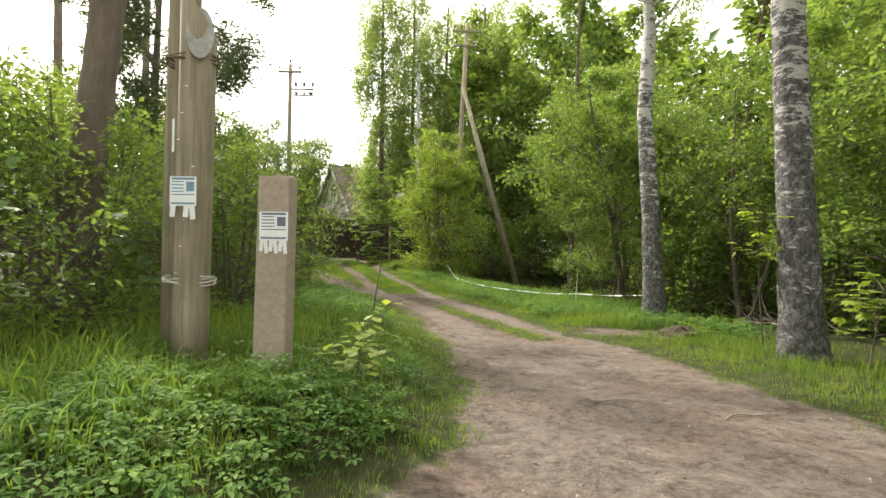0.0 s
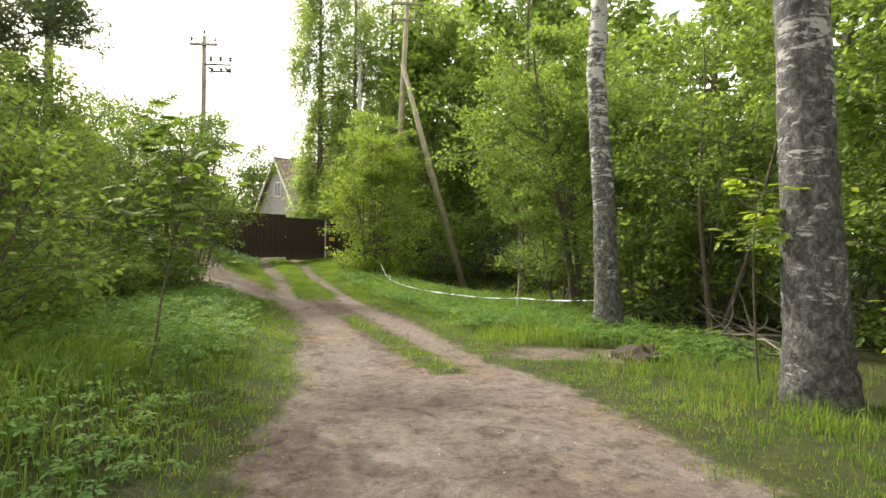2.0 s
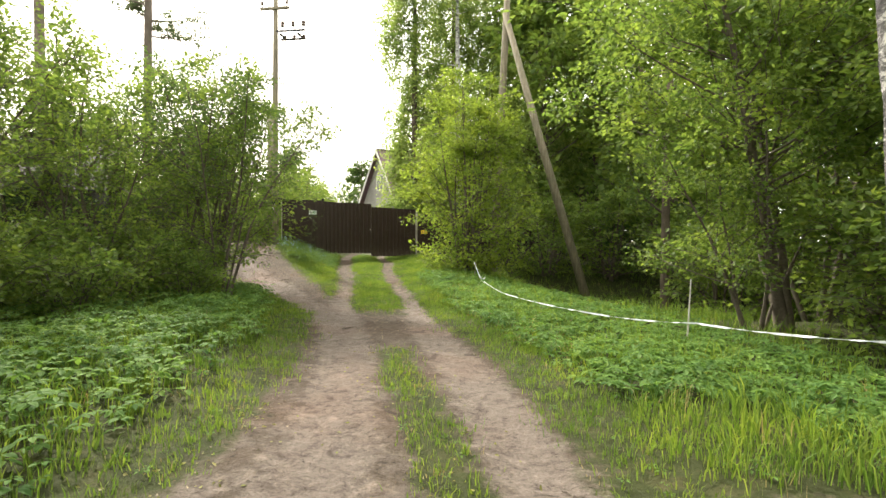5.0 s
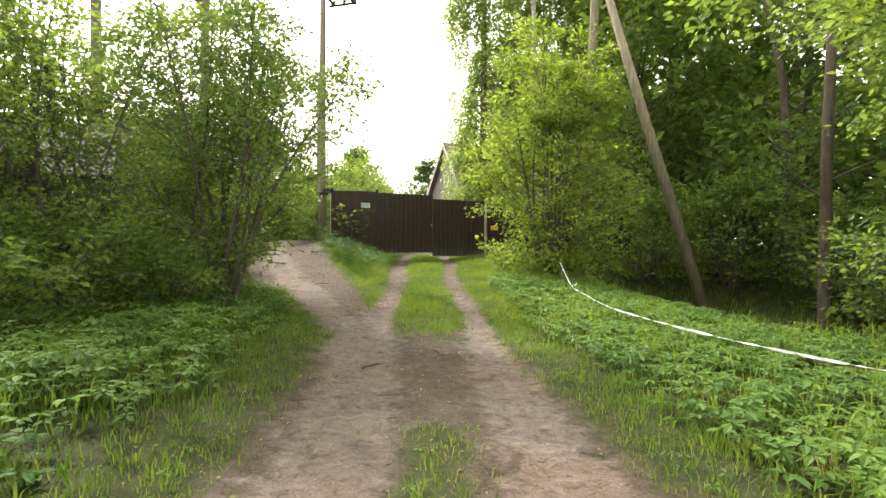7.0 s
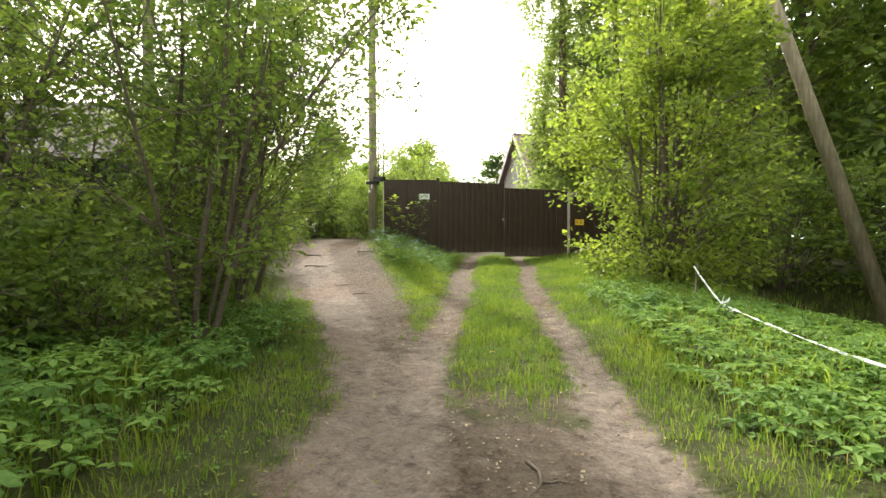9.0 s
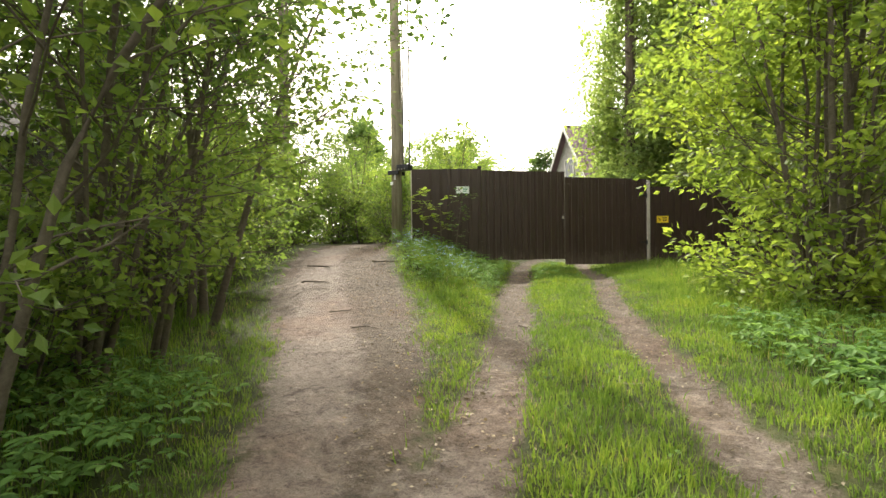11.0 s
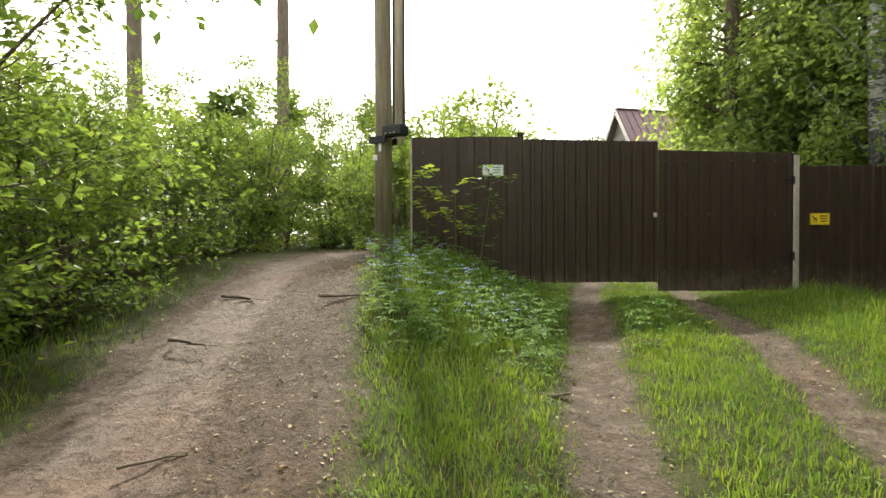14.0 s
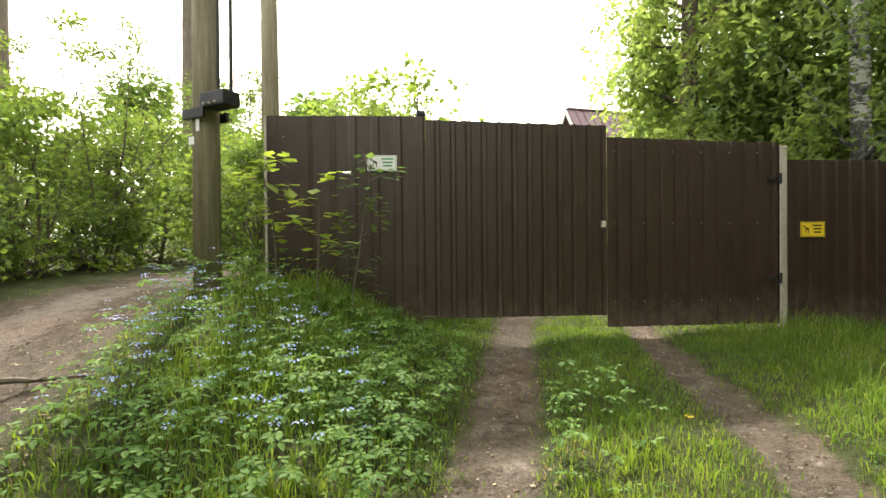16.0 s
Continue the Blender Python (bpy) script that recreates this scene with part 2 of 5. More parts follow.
def ground_material():
    m, n, l, b = material("earth_and_sod")
    att = n.new("ShaderNodeAttribute")
    att.attribute_name = "dirt"
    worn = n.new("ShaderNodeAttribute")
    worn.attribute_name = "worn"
    edge = tex(n, l, 2.3, 7, 0.75)
    fine, mid, big, peb = tex(n, l, 45, 5, 0.7), tex(n, l, 5, 6, 0.7), tex(n, l, 0.6, 4), tex(n, l, 120, 2)
    # bare earth: pale trodden sand in the wheel lines, browner beside them and towards the gate, dark crumbs and
    # pebbles
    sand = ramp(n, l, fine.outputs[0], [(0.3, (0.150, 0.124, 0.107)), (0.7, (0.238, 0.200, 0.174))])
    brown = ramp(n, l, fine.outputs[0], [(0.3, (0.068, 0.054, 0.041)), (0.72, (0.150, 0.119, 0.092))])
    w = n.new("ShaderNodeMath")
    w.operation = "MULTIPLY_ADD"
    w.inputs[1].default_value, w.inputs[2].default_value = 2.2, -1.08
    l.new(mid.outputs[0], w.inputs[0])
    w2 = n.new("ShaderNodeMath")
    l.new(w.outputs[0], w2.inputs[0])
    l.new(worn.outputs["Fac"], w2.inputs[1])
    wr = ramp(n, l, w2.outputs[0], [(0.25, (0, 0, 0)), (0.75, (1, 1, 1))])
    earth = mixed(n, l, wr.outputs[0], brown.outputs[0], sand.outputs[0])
    crumbs = ramp(n, l, peb.outputs[0], [(0.62, (1, 1, 1)), (0.70, (0.55, 0.5, 0.45))])
    earth = mixed(n, l, 1.0, earth, crumbs.outputs[0], "MULTIPLY")
    clod = tex(n, l, 13, 5, 0.75, distort=0.5)
    cl = ramp(n, l, clod.outputs[0], [(0.34, (0.50, 0.48, 0.46)), (0.43, (0.90, 0.89, 0.88)), (0.58, (1.06, 1.06, 1.05)), (0.68, (1.34, 1.33, 1.30))])
    earth = mixed(n, l, 1.0, earth, cl.outputs[0], "MULTIPLY")
    tread = tex(n, l, 3.6, 7, 0.72, distort=1.2)
    td = ramp(n, l, tread.outputs[0], [(0.35, (0.52, 0.50, 0.48)), (0.45, (0.90, 0.88, 0.87)), (0.56, (1.02, 1.02, 1.02)), (0.66, (1.30, 1.29, 1.27))])
    earth = mixed(n, l, 1.0, earth, td.outputs[0], "MULTIPLY")
    red = ramp(n, l, big.outputs[0], [(0.48, (1, 1, 1)), (0.68, (1.0, 0.88, 0.82))])
    earth = mixed(n, l, 1.0, earth, red.outputs[0], "MULTIPLY")
    sod = ramp(n, l, mid.outputs[0], [(0.25, (0.026, 0.028, 0.010)), (0.5, (0.045, 0.056, 0.015)), (0.8, (0.10, 0.088, 0.038))])
    e = n.new("ShaderNodeMath")
    e.operation = "MULTIPLY_ADD"
    e.inputs[1].default_value, e.inputs[2].default_value = 1.7, -0.85
    l.new(edge.outputs[0], e.inputs[0])
    e2 = n.new("ShaderNodeMath")
    l.new(e.outputs[0], e2.inputs[0])
    l.new(att.outputs["Fac"], e2.inputs[1])
    k = ramp(n, l, e2.outputs[0], [(0.36, (0, 0, 0)), (0.66, (1, 1, 1))])
    l.new(mixed(n, l, k.outputs[0], sod.outputs[0], earth), b.inputs["Base Color"])
    b.inputs["Roughness"].default_value = 0.88
    b.inputs["Specular IOR Level"].default_value = 0.22
    add = n.new("ShaderNodeMath")
    add.operation = "MULTIPLY_ADD"
    add.inputs[1].default_value = 0.35
    l.new(fine.outputs[0], add.inputs[0])
    l.new(clod.outputs[0], add.inputs[2])
    bump(n, l, add.outputs[0], 1.0, 0.06, b)
    return m


GROUND = ground_material()


# ---- plan: the ways and the lie of the land ----
rng = np.random.default_rng(7)
LEFT_EDGE = np.array([(-9, -2.6), (0, -1.0), (2.0, -0.55), (2.6, -0.31), (3.4, 0.15), (4.8, 0.28), (8, 0.08), (11, -0.48), (14, -1.30), (16.5, -2.3), (18, -3.2)])
RIGHT_EDGE = np.array([(-9, 7.5), (0, 4.6), (3.8, 3.35), (4.8, 3.25), (7.5, 2.9), (9, 2.3), (11.5, 1.75), (13.4, 1.25), (14.75, 0.72), (16.6, 0.0), (18, -0.45)])
LEFT_TRACK = np.array([(1.0, 7.0), (0.2, 11.0), (-0.52, 13.4), (-1.53, 16.1), (-2.3, 18.2), (-3.2, 21.2), (-3.8, 23.0), (-4.35, 24.4), (-5.1, 26.8), (-5.95, 29.2), (-7.0, 34.0)])
RIGHT_TRACK = np.array([(2.2, 8.6), (1.4, 11.5), (0.82, 13.4), (0.24, 15.1), (-0.9, 18.8), (-2.3, 22.6), (-2.97, 24.7), (-3.4, 26.6), (-4.0, 28.0), (-4.5, 29.6), (-5.6, 34.0)])
FORK = np.array([(-1.6, 16.2), (-2.8, 18.1), (-4.4, 20.5), (-6.15, 22.5), (-7.8, 24.3), (-9.2, 26.2), (-10.4, 28.6), (-12.0, 33.0), (-16.5, 40.0)])
ISLAND = np.array([(1.65, 8.7), (1.15, 10.4), (0.45, 12.4), (-0.05, 13.8)])


def away(x, y, line):
    """Distance to a line of points, and how far along it the nearest place lies (0 to 1)."""
    best, along = np.full(np.shape(x), 1e9), np.zeros(np.shape(x))
    for i in range(len(line) - 1):
        a, d = line[i], line[i + 1] - line[i]
        s = np.clip(((x - a[0]) * d[0] + (y - a[1]) * d[1]) / (d @ d), 0, 1)
        r = np.hypot(x - a[0] - s * d[0], y - a[1] - s * d[1])
        along = np.where(r < best, (i + s) / (len(line) - 1), along)
        best = np.minimum(r, best)
    return best, along


def smooth(a, b, v):
    s = np.clip((v - a) / (b - a), 0, 1)
    return s * s * (3 - 2 * s)


def left_of(x, y):
    return np.interp(y, LEFT_EDGE[:, 0], LEFT_EDGE[:, 1]) - x


def right_of(x, y):
    return x - np.interp(y, RIGHT_EDGE[:, 0], RIGHT_EDGE[:, 1])


def dirt_at(x, y):
    """1 on bare earth, 0 on grass, with soft edges."""
    road = smooth(-0.40, 0.40, -left_of(x, y)) * smooth(-0.45, 0.35, -right_of(x, y)) * (1 - smooth(15.6, 19.0, y))
    lt, ls = away(x, y, LEFT_TRACK)
    rt, rs = away(x, y, RIGHT_TRACK)
    fk, fs = away(x, y, FORK)
    d = np.maximum(road, 1 - smooth(0.08, 0.40, lt))
    d = np.maximum(d, 1 - smooth(0.04, 0.34, rt))
    half = np.interp(fs, [0, 0.12, 0.25, 0.4, 1], [0.25, 0.36, 0.70, 1.0, 0.95])
    d = np.maximum(d, 1 - smooth(half - 0.4, half + 0.45, fk))
    isl, s = away(x, y, ISLAND)
    d = d * (1 - 0.75 * (1 - smooth(0.12, 0.34, isl)))
    patch = 1 - smooth(0.4, 0.9, np.hypot((x - 3.6) * 0.55, y - 9.9))
    return np.clip(np.maximum(d, 0.75 * patch), 0, 1)


def sand_share_at(x, y):
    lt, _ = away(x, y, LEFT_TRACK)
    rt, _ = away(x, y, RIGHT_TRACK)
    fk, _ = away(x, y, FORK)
    # trodden wheel lines, turning browner from y = 16 to 22
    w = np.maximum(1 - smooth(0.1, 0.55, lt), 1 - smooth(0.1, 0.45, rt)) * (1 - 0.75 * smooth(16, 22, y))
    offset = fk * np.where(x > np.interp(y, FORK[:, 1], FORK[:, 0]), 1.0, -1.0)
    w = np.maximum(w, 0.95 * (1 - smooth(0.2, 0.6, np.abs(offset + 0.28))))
    # paler sand tone over the whole width up to y = 8, gone by 13
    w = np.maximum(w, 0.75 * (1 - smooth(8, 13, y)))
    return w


def height_at(x, y):
    """The lie of the land: the way dips and climbs to the gate, a mound beside the pole, banks on the left."""
    z = np.interp(y, [-60, -8, 0, 5, 10, 15, 18, 21, 24, 28, 31, 60], [0.6, 0.15, -0.13, -0.32, -0.52, -0.58, -0.55, -0.38, -0.20, 0.0, 0.06, 0.9])
    lt, _ = away(x, y, LEFT_TRACK)
    side = np.where(x < np.interp(y, LEFT_TRACK[:, 1], LEFT_TRACK[:, 0]), 1.0, -1.0)
    s = lt * side
    z = z + 0.85 * smooth(0.2, 2.9, s) * smooth(21.6, 27.0, y)
    z = z + 0.30 * smooth(0.1, 1.4, left_of(x, y)) * (1 - smooth(6.5, 10, y))
    z = z + 0.12 * smooth(0.2, 2.0, left_of(x, y)) * smooth(6.5, 10, y) * (1 - smooth(15, 18, y))
    right = right_of(x, y) * (y < 18) + (away(x, y, RIGHT_TRACK)[0] * (side < 0)) * (y >= 18)
    z = z - 0.45 * smooth(1.5, 5.0, right) * smooth(17, 23, y)
    z = z - 0.85 * smooth(3.4, 6.8, right) * smooth(17, 24, y) * (1 - smooth(27.5, 30.5, y))
    z = z - 0.22 * smooth(1.9, 3.6, s) * smooth(21.6, 27.0, y)
    z = z - 0.04 * smooth(0.0, 6.0, right) * (1 - smooth(17, 20, y))
    return z


def small_relief(x, y):
    lt, _ = away(x, y, LEFT_TRACK)
    rt, _ = away(x, y, RIGHT_TRACK)
    far = smooth(16, 19, y)
    z = -0.045 * (1 - smooth(0.12, 0.4, lt)) * (0.3 + 0.7 * far) - 0.045 * (1 - smooth(0.08, 0.32, rt)) * (0.4 + 0.6 * far)
    fk, _ = away(x, y, FORK)
    z = z - 0.04 * (1 - smooth(0.6, 1.3, fk)) * far
    z = z + 0.018 * np.sin(x * 3.1 + np.sin(y * 2.3) * 1.4) * np.cos(y * 2.7 + x) + 0.012 * np.sin(x * 7.3 + y * 5.1) * np.sin(y * 8.7 - x * 3.0)
    return z


def floor_at(x, y):
    return height_at(x, y) + small_relief(x, y)


def put_mesh(name, verts, faces, mat, parent=None, label="", smooth_shade=False):
    me = bpy.data.meshes.new(name)
    verts, faces = np.asarray(verts, np.float32), np.asarray(faces, np.int32)
    me.vertices.add(len(verts))
    me.vertices.foreach_set("co", verts.ravel())
    k = faces.shape[1]
    me.loops.add(faces.size)
    me.loops.foreach_set("vertex_index", faces.ravel())
    me.polygons.add(len(faces))
    me.polygons.foreach_set("loop_start", np.arange(0, faces.size, k, dtype=np.int32))
    me.polygons.foreach_set("use_smooth", np.full(len(faces), smooth_shade))
    me.update(calc_edges=True)
    me.materials.append(mat)
    ob = new(name, me)
    if parent:
        ob.parent = parent
    if label:
        ob["label"] = label
    return ob


def build_ground():
    def axis(lo, hi, step, far):
        core = np.arange(lo, hi + step / 2, step)
        out = np.geomspace(step * 2, far, 40)
        return np.concatenate([(lo - out)[::-1], core, hi + out])
    xs, ys = axis(-11, 7, 0.16, 900), axis(-2, 31, 0.16, 900)
    gx, gy = np.meshgrid(xs, ys)
    gx, gy = gx.ravel(), gy.ravel()
    near = (1 - smooth(20, 60, np.hypot(gx, gy - 15)))
    z = height_at(np.clip(gx, -40, 40), np.clip(gy, -50, 70)) + small_relief(gx, gy) * near
    nx, ny = len(xs), len(ys)
    i = (np.arange(ny - 1)[:, None] * nx + np.arange(nx - 1)[None, :]).ravel()
    faces = np.stack([i, i + 1, i + nx + 1, i + nx], 1)
    ob = put_mesh("ground", np.stack([gx, gy, z], 1), faces, GROUND, smooth_shade=True)
    for key, val in (("dirt", dirt_at(gx, gy)), ("worn", sand_share_at(gx, gy))):
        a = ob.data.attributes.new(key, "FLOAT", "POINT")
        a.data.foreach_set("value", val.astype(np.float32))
    tagged(ob, "trodden sandy track with two wheel ruts between grassy verges", "ground", kind="structure")


build_ground()


# ---- shapes ----
def thing(name, x, y, z, label, category, group="", kind="", turn=0):
    ob = new(name)
    ob.matrix_world = pose(x, y, z, 0, 0, turn)
    return tagged(ob, label, category, group, kind)


def part(name, bm, mat, parent, label="", flat=True):
    me = bpy.data.meshes.new(name)
    bm.to_mesh(me)
    bm.free()
    if not flat:
        for p in me.polygons:
            p.use_smooth = True
    me.materials.append(mat)
    ob = new(name, me)
    ob.parent = parent
    if label:
        ob["label"] = label
    return ob


def box(size, at=(0, 0, 0), bevel=0.0, turn=None):
    bm = bmesh.new()
    bmesh.ops.create_cube(bm, size=1)
    bmesh.ops.scale(bm, vec=size, verts=bm.verts)
    if bevel:
        bmesh.ops.bevel(bm, geom=bm.edges, offset=bevel, segments=2, affect="EDGES", profile=0.6)
    if turn:
        bmesh.ops.transform(bm, matrix=turn, verts=bm.verts)
    bmesh.ops.translate(bm, vec=at, verts=bm.verts)
    return bm


def tube(points, radii, sides=8, cap=True, wobble=0.0):
    """A tapered tube through points."""
    pts = np.asarray(points, float)
    radii = np.broadcast_to(np.asarray(radii, float), (len(pts),))
    d = np.gradient(pts, axis=0)
    d /= np.linalg.norm(d, axis=1)[:, None] + 1e-9
    up = np.where(np.abs(d[:, 2:3]) > 0.9, np.array([[1.0, 0, 0]]), np.array([[0, 0, 1.0]]))
    a = np.cross(up, d)
    a /= np.linalg.norm(a, axis=1)[:, None] + 1e-9
    b = np.cross(d, a)
    th = np.linspace(0, 2 * np.pi, sides, endpoint=False)
    r = radii[:, None] * (1 + wobble * rng.normal(size=(len(pts), sides)))
    v = pts[:, None, :] + r[..., None] * (np.cos(th)[None, :, None] * a[:, None, :] + np.sin(th)[None, :, None] * b[:, None, :])
    n = len(pts)
    f = []
    for i in range(n - 1):
        for j in range(sides):
            k = (j + 1) % sides
            f.append((i * sides + j, i * sides + k, (i + 1) * sides + k, (i + 1) * sides + j))
    return v.reshape(-1, 3), np.array(f), n, sides


def tube_bm(points, radii, sides=10, wobble=0.0):
    v, f, n, s = tube(points, radii, sides, wobble=wobble)
    bm = bmesh.new()
    vs = [bm.verts.new(p) for p in v]
    for q in f:
        bm.faces.new([vs[i] for i in q])
    bm.faces.new(vs[:s][::-1])
    bm.faces.new(vs[-s:])
    return bm


def join(bms):
    out = bmesh.new()
    for bm in bms:
        me = bpy.data.meshes.new("tmp")
        bm.to_mesh(me)
        bm.free()
        out.from_mesh(me)
        bpy.data.meshes.remove(me)
    return out


def leaf_cards(c, size, droop=0.0, aspect=0.55, facing=None, spread=1.0):
    """Folded leaves at places c: two faces each, along a random way; droop pulls the tips down."""
    n = len(c)
    d = rng.normal(size=(n, 3))
    d[:, 2] = d[:, 2] * 0.6 - droop
    if facing is not None:
        d = d * spread + facing
    d /= np.linalg.norm(d, axis=1)[:, None]
    nrm = rng.normal(size=(n, 3)) * 0.7
    nrm[:, 2] += 0.8
    w = np.cross(d, nrm)
    w /= np.linalg.norm(w, axis=1)[:, None] + 1e-9
    up = np.cross(w, d)
    s = (np.broadcast_to(size, (n,)) * rng.uniform(0.6, 1.3, n))[:, None]
    mid = c + d * s * 0.45
    v = np.stack([c, mid + w * s * aspect * 0.5 + up * s * 0.10, c + d * s, mid - w * s * aspect * 0.5 + up * s * 0.10], 1)
    return v.reshape(-1, 3), np.arange(4 * n).reshape(n, 4)


def limb_path(start, way, length, n=5, bend=0.2, lift=0.0):
    p, pts = np.array(start, float), [np.array(start, float)]
    d = np.array(way, float)
    d /= np.linalg.norm(d)
    for i in range(n):
        d = d + rng.normal(size=3) * bend * 0.5
        d[2] += lift
        d /= np.linalg.norm(d)
        p = p + d * length / n
        pts.append(p.copy())
    return np.array(pts)


def woody(name, height, girth, crown, stems=1, low=0.15, limbs=16, leaves=9000, leaf=0.09, droop=0.2, bark=None, leafmat=None, lean=(0, 0),
          lift=0.05, hang=0.0, label="", category="tree", clump=0.32, shape=0.6, ends=5, splay=(0.10, 0.38), reach=99.0):
    """A tree or bush: stems, limbs and side shoots as one tapered wooden part, and a crown of single leaves in loose clumps."""
    root = new(name)
    tagged(root, label, category)
    V, Fc, off = [], [], 0
    tips = []

    def add(points, radii, sides):
        nonlocal off
        v, f, _, _ = tube(points, radii, sides)
        V.append(v)
        Fc.append(f + off)
        off += len(v)
    for s in range(stems):
        ang = rng.uniform(0, 2 * np.pi)
        out = 0.0 if stems == 1 else rng.uniform(*splay)
        top = height * (1 if stems == 1 else rng.uniform(0.7, 1.0))
        way = np.array([math.cos(ang) * out + lean[0], math.sin(ang) * out + lean[1], 1.0])
        base = np.array([math.cos(ang), math.sin(ang), 0]) * (0 if stems == 1 else rng.uniform(0.05, 0.35)) + [0, 0, -0.08]
        stem = limb_path(base, way, top, 9, 0.10)
        g = girth if stems == 1 else girth * rng.uniform(0.5, 0.9)
        rad = g * np.linspace(1, 0.12, len(stem)) ** 0.9
        rad[0] *= 1.25
        add(stem, rad, 8)
        for k in range(max(3, limbs // stems)):
            if low < 0.1 and k % 2 == 0:
                a = rng.uniform(0, 2 * np.pi)
                limb = limb_path(stem[0] + [0, 0, 0.15], (math.cos(a), math.sin(a), rng.uniform(0.1, 0.6)), crown * rng.uniform(0.5, 0.95), 5, 0.25, 0.02)
                add(limb, np.linspace(0.014, 0.003, len(limb)), 4)
                tips += [limb[1:], limb[3:]]
            u = low + (1 - low) * (k + rng.uniform(0, 1)) / max(3, limbs // stems)
            i = u * (len(stem) - 1)
            j = min(int(i), len(stem) - 2)
            p = stem[j] + (stem[j + 1] - stem[j]) * (i - j)
            a = rng.uniform(0, 2 * np.pi)
            span = crown * (math.sin(math.pi * min(0.98, 0.12 + 0.88 * (u - low) / (1 - low)) ** shape) * 0.9 + 0.18) * rng.uniform(0.7, 1.15)
            limb = limb_path(p, (math.cos(a), math.sin(a), 0.55 if hang == 0 else 0.4), span, 5, 0.28, lift)
            add(limb, np.linspace(max(0.008, rad[j] * 0.35), 0.004, len(limb)), 4)
            for e in range(ends):
                q = limb[rng.integers(2, len(limb))]
                b = a + rng.uniform(-1.3, 1.3)
                shoot = limb_path(q, (math.cos(b), math.sin(b), rng.uniform(-0.2, 0.6)), span * rng.uniform(0.25, 0.5), 2, 0.3)
                add(shoot, np.linspace(0.007, 0.002, len(shoot)), 3)
                tips.append(shoot)
                if hang:
                    ln = rng.uniform(0.5, 1.0) * hang
                    strand = shoot[-1] + np.linspace(0, 1, 5)[:, None] * np.array([rng.normal() * 0.12, rng.normal() * 0.12, -1]) * ln
                    tips += [strand, strand]
            tips.append(limb[2:])
        tips.append(stem[-3:])
    wood = put_mesh("trunk", np.concatenate(V), np.concatenate(Fc), bark or TWIG, root, smooth_shade=True)
    share = leaves / len(tips)
    C, D = [], []
    for t in tips:
        per = max(3, int(share * rng.gamma(1.6) / 1.6))
        u = rng.uniform(0, 1, per) ** 0.8 * (len(t) - 1)
        j = np.minimum(u.astype(int), len(t) - 2)
        p = t[j] + (t[j + 1] - t[j]) * (u - j)[:, None]
        near = rng.normal(size=(per, 3)) * clump * np.array([0.5, 0.5, 0.28])
        C.append(p + near)
        way = t[-1] - t[0]
        D.append(near / (np.linalg.norm(near, axis=1)[:, None] + 0.02) + way / (np.linalg.norm(way) + 1e-6) * 0.6 - np.array([0, 0, droop]))
    C, D = np.concatenate(C), np.concatenate(D)
    inside = np.hypot(C[:, 0], C[:, 1]) < reach * (1.05 - 0.5 * np.clip(C[:, 2] / height, 0, 1) ** 2)
    C, D = C[inside], D[inside]
    C[:, 2] = np.maximum(C[:, 2], rng.uniform(0.03, 0.3, len(C)))
    v, f = leaf_cards(C, leaf, droop, 0.6, D, 0.45)
    put_mesh("crown", v, f, leafmat or LEAF_MID, root)
    return root


def plant(proto, spots, group=""):
    """Stands a thing at the first spot and copies of it at the others: x, y, turn, scale."""
    for k, (x, y, turn, size) in enumerate(spots):
        m = pose(x, y, float(height_at(np.float64(x), np.float64(y))) - 0.03, 0, 0, turn)
        ob = proto if k == 0 else copy_thing(proto, m)
        ob.matrix_basis = m @ Matrix.Diagonal((size, size, size, 1))
        if group:
            ob["group"] = group


# ---- gate and fence ----
GATE = pose(-7.96, 27.36, 0, 0, 0, 32.8)      # x runs along the gate, -y faces the track


def sheet(u0, u1, bottom, top, pitch=0.168, rib=0.030, dip=0.0):
    """One corrugated steel sheet in the gate's plane: narrow ribs between flat pans, with thickness."""
    prof, u = [], u0
    while u < u1 - 0.001:
        e = min(u1, u + pitch)
        w = e - u
        prof += [(u, 0.0), (u + w * 0.58, 0.0), (u + w * 0.66, -rib), (u + w * 0.90, -rib), (u + w * 0.985, 0.0)]
        u = e
    prof.append((u1, 0.0))
    bm = bmesh.new()
    rows = []
    for back in (0.0, 0.004):
        for zz in (bottom, top):
            rows.append([bm.verts.new((a, b + back, zz + (dip * (a - u0) if zz == top else 0.0))) for a, b in prof])
    n = len(prof)
    for i in range(n - 1):
        bm.faces.new((rows[0][i], rows[0][i + 1], rows[1][i + 1], rows[1][i]))
        bm.faces.new((rows[2][i + 1], rows[2][i], rows[3][i], rows[3][i + 1]))
        bm.faces.new((rows[1][i], rows[1][i + 1], rows[3][i + 1], rows[3][i]))
        bm.faces.new((rows[0][i + 1], rows[0][i], rows[2][i], rows[2][i + 1]))
    bm.faces.new((rows[0][0], rows[1][0], rows[3][0], rows[2][0]))
    bm.faces.new((rows[0][-1], rows[2][-1], rows[3][-1], rows[1][-1]))
    return bm


def screws(u0, u1, z, pitch=0.168, skip=0):
    out = []
    for i, u in enumerate(np.arange(u0 + pitch * 0.3, u1, pitch)):
        if i % 2 == skip:
            out.append(box((0.012, 0.006, 0.012), (u, -0.004, z), 0.002))
    return join(out)


def bar(a, b, w, d=0.04):
    a, b = Vector(a), Vector(b)
    v = b - a
    return box((v.length, d, w), (a + b) / 2, 0.003, Matrix.Rotation(-math.atan2(v.z, v.x), 4, "Y"))


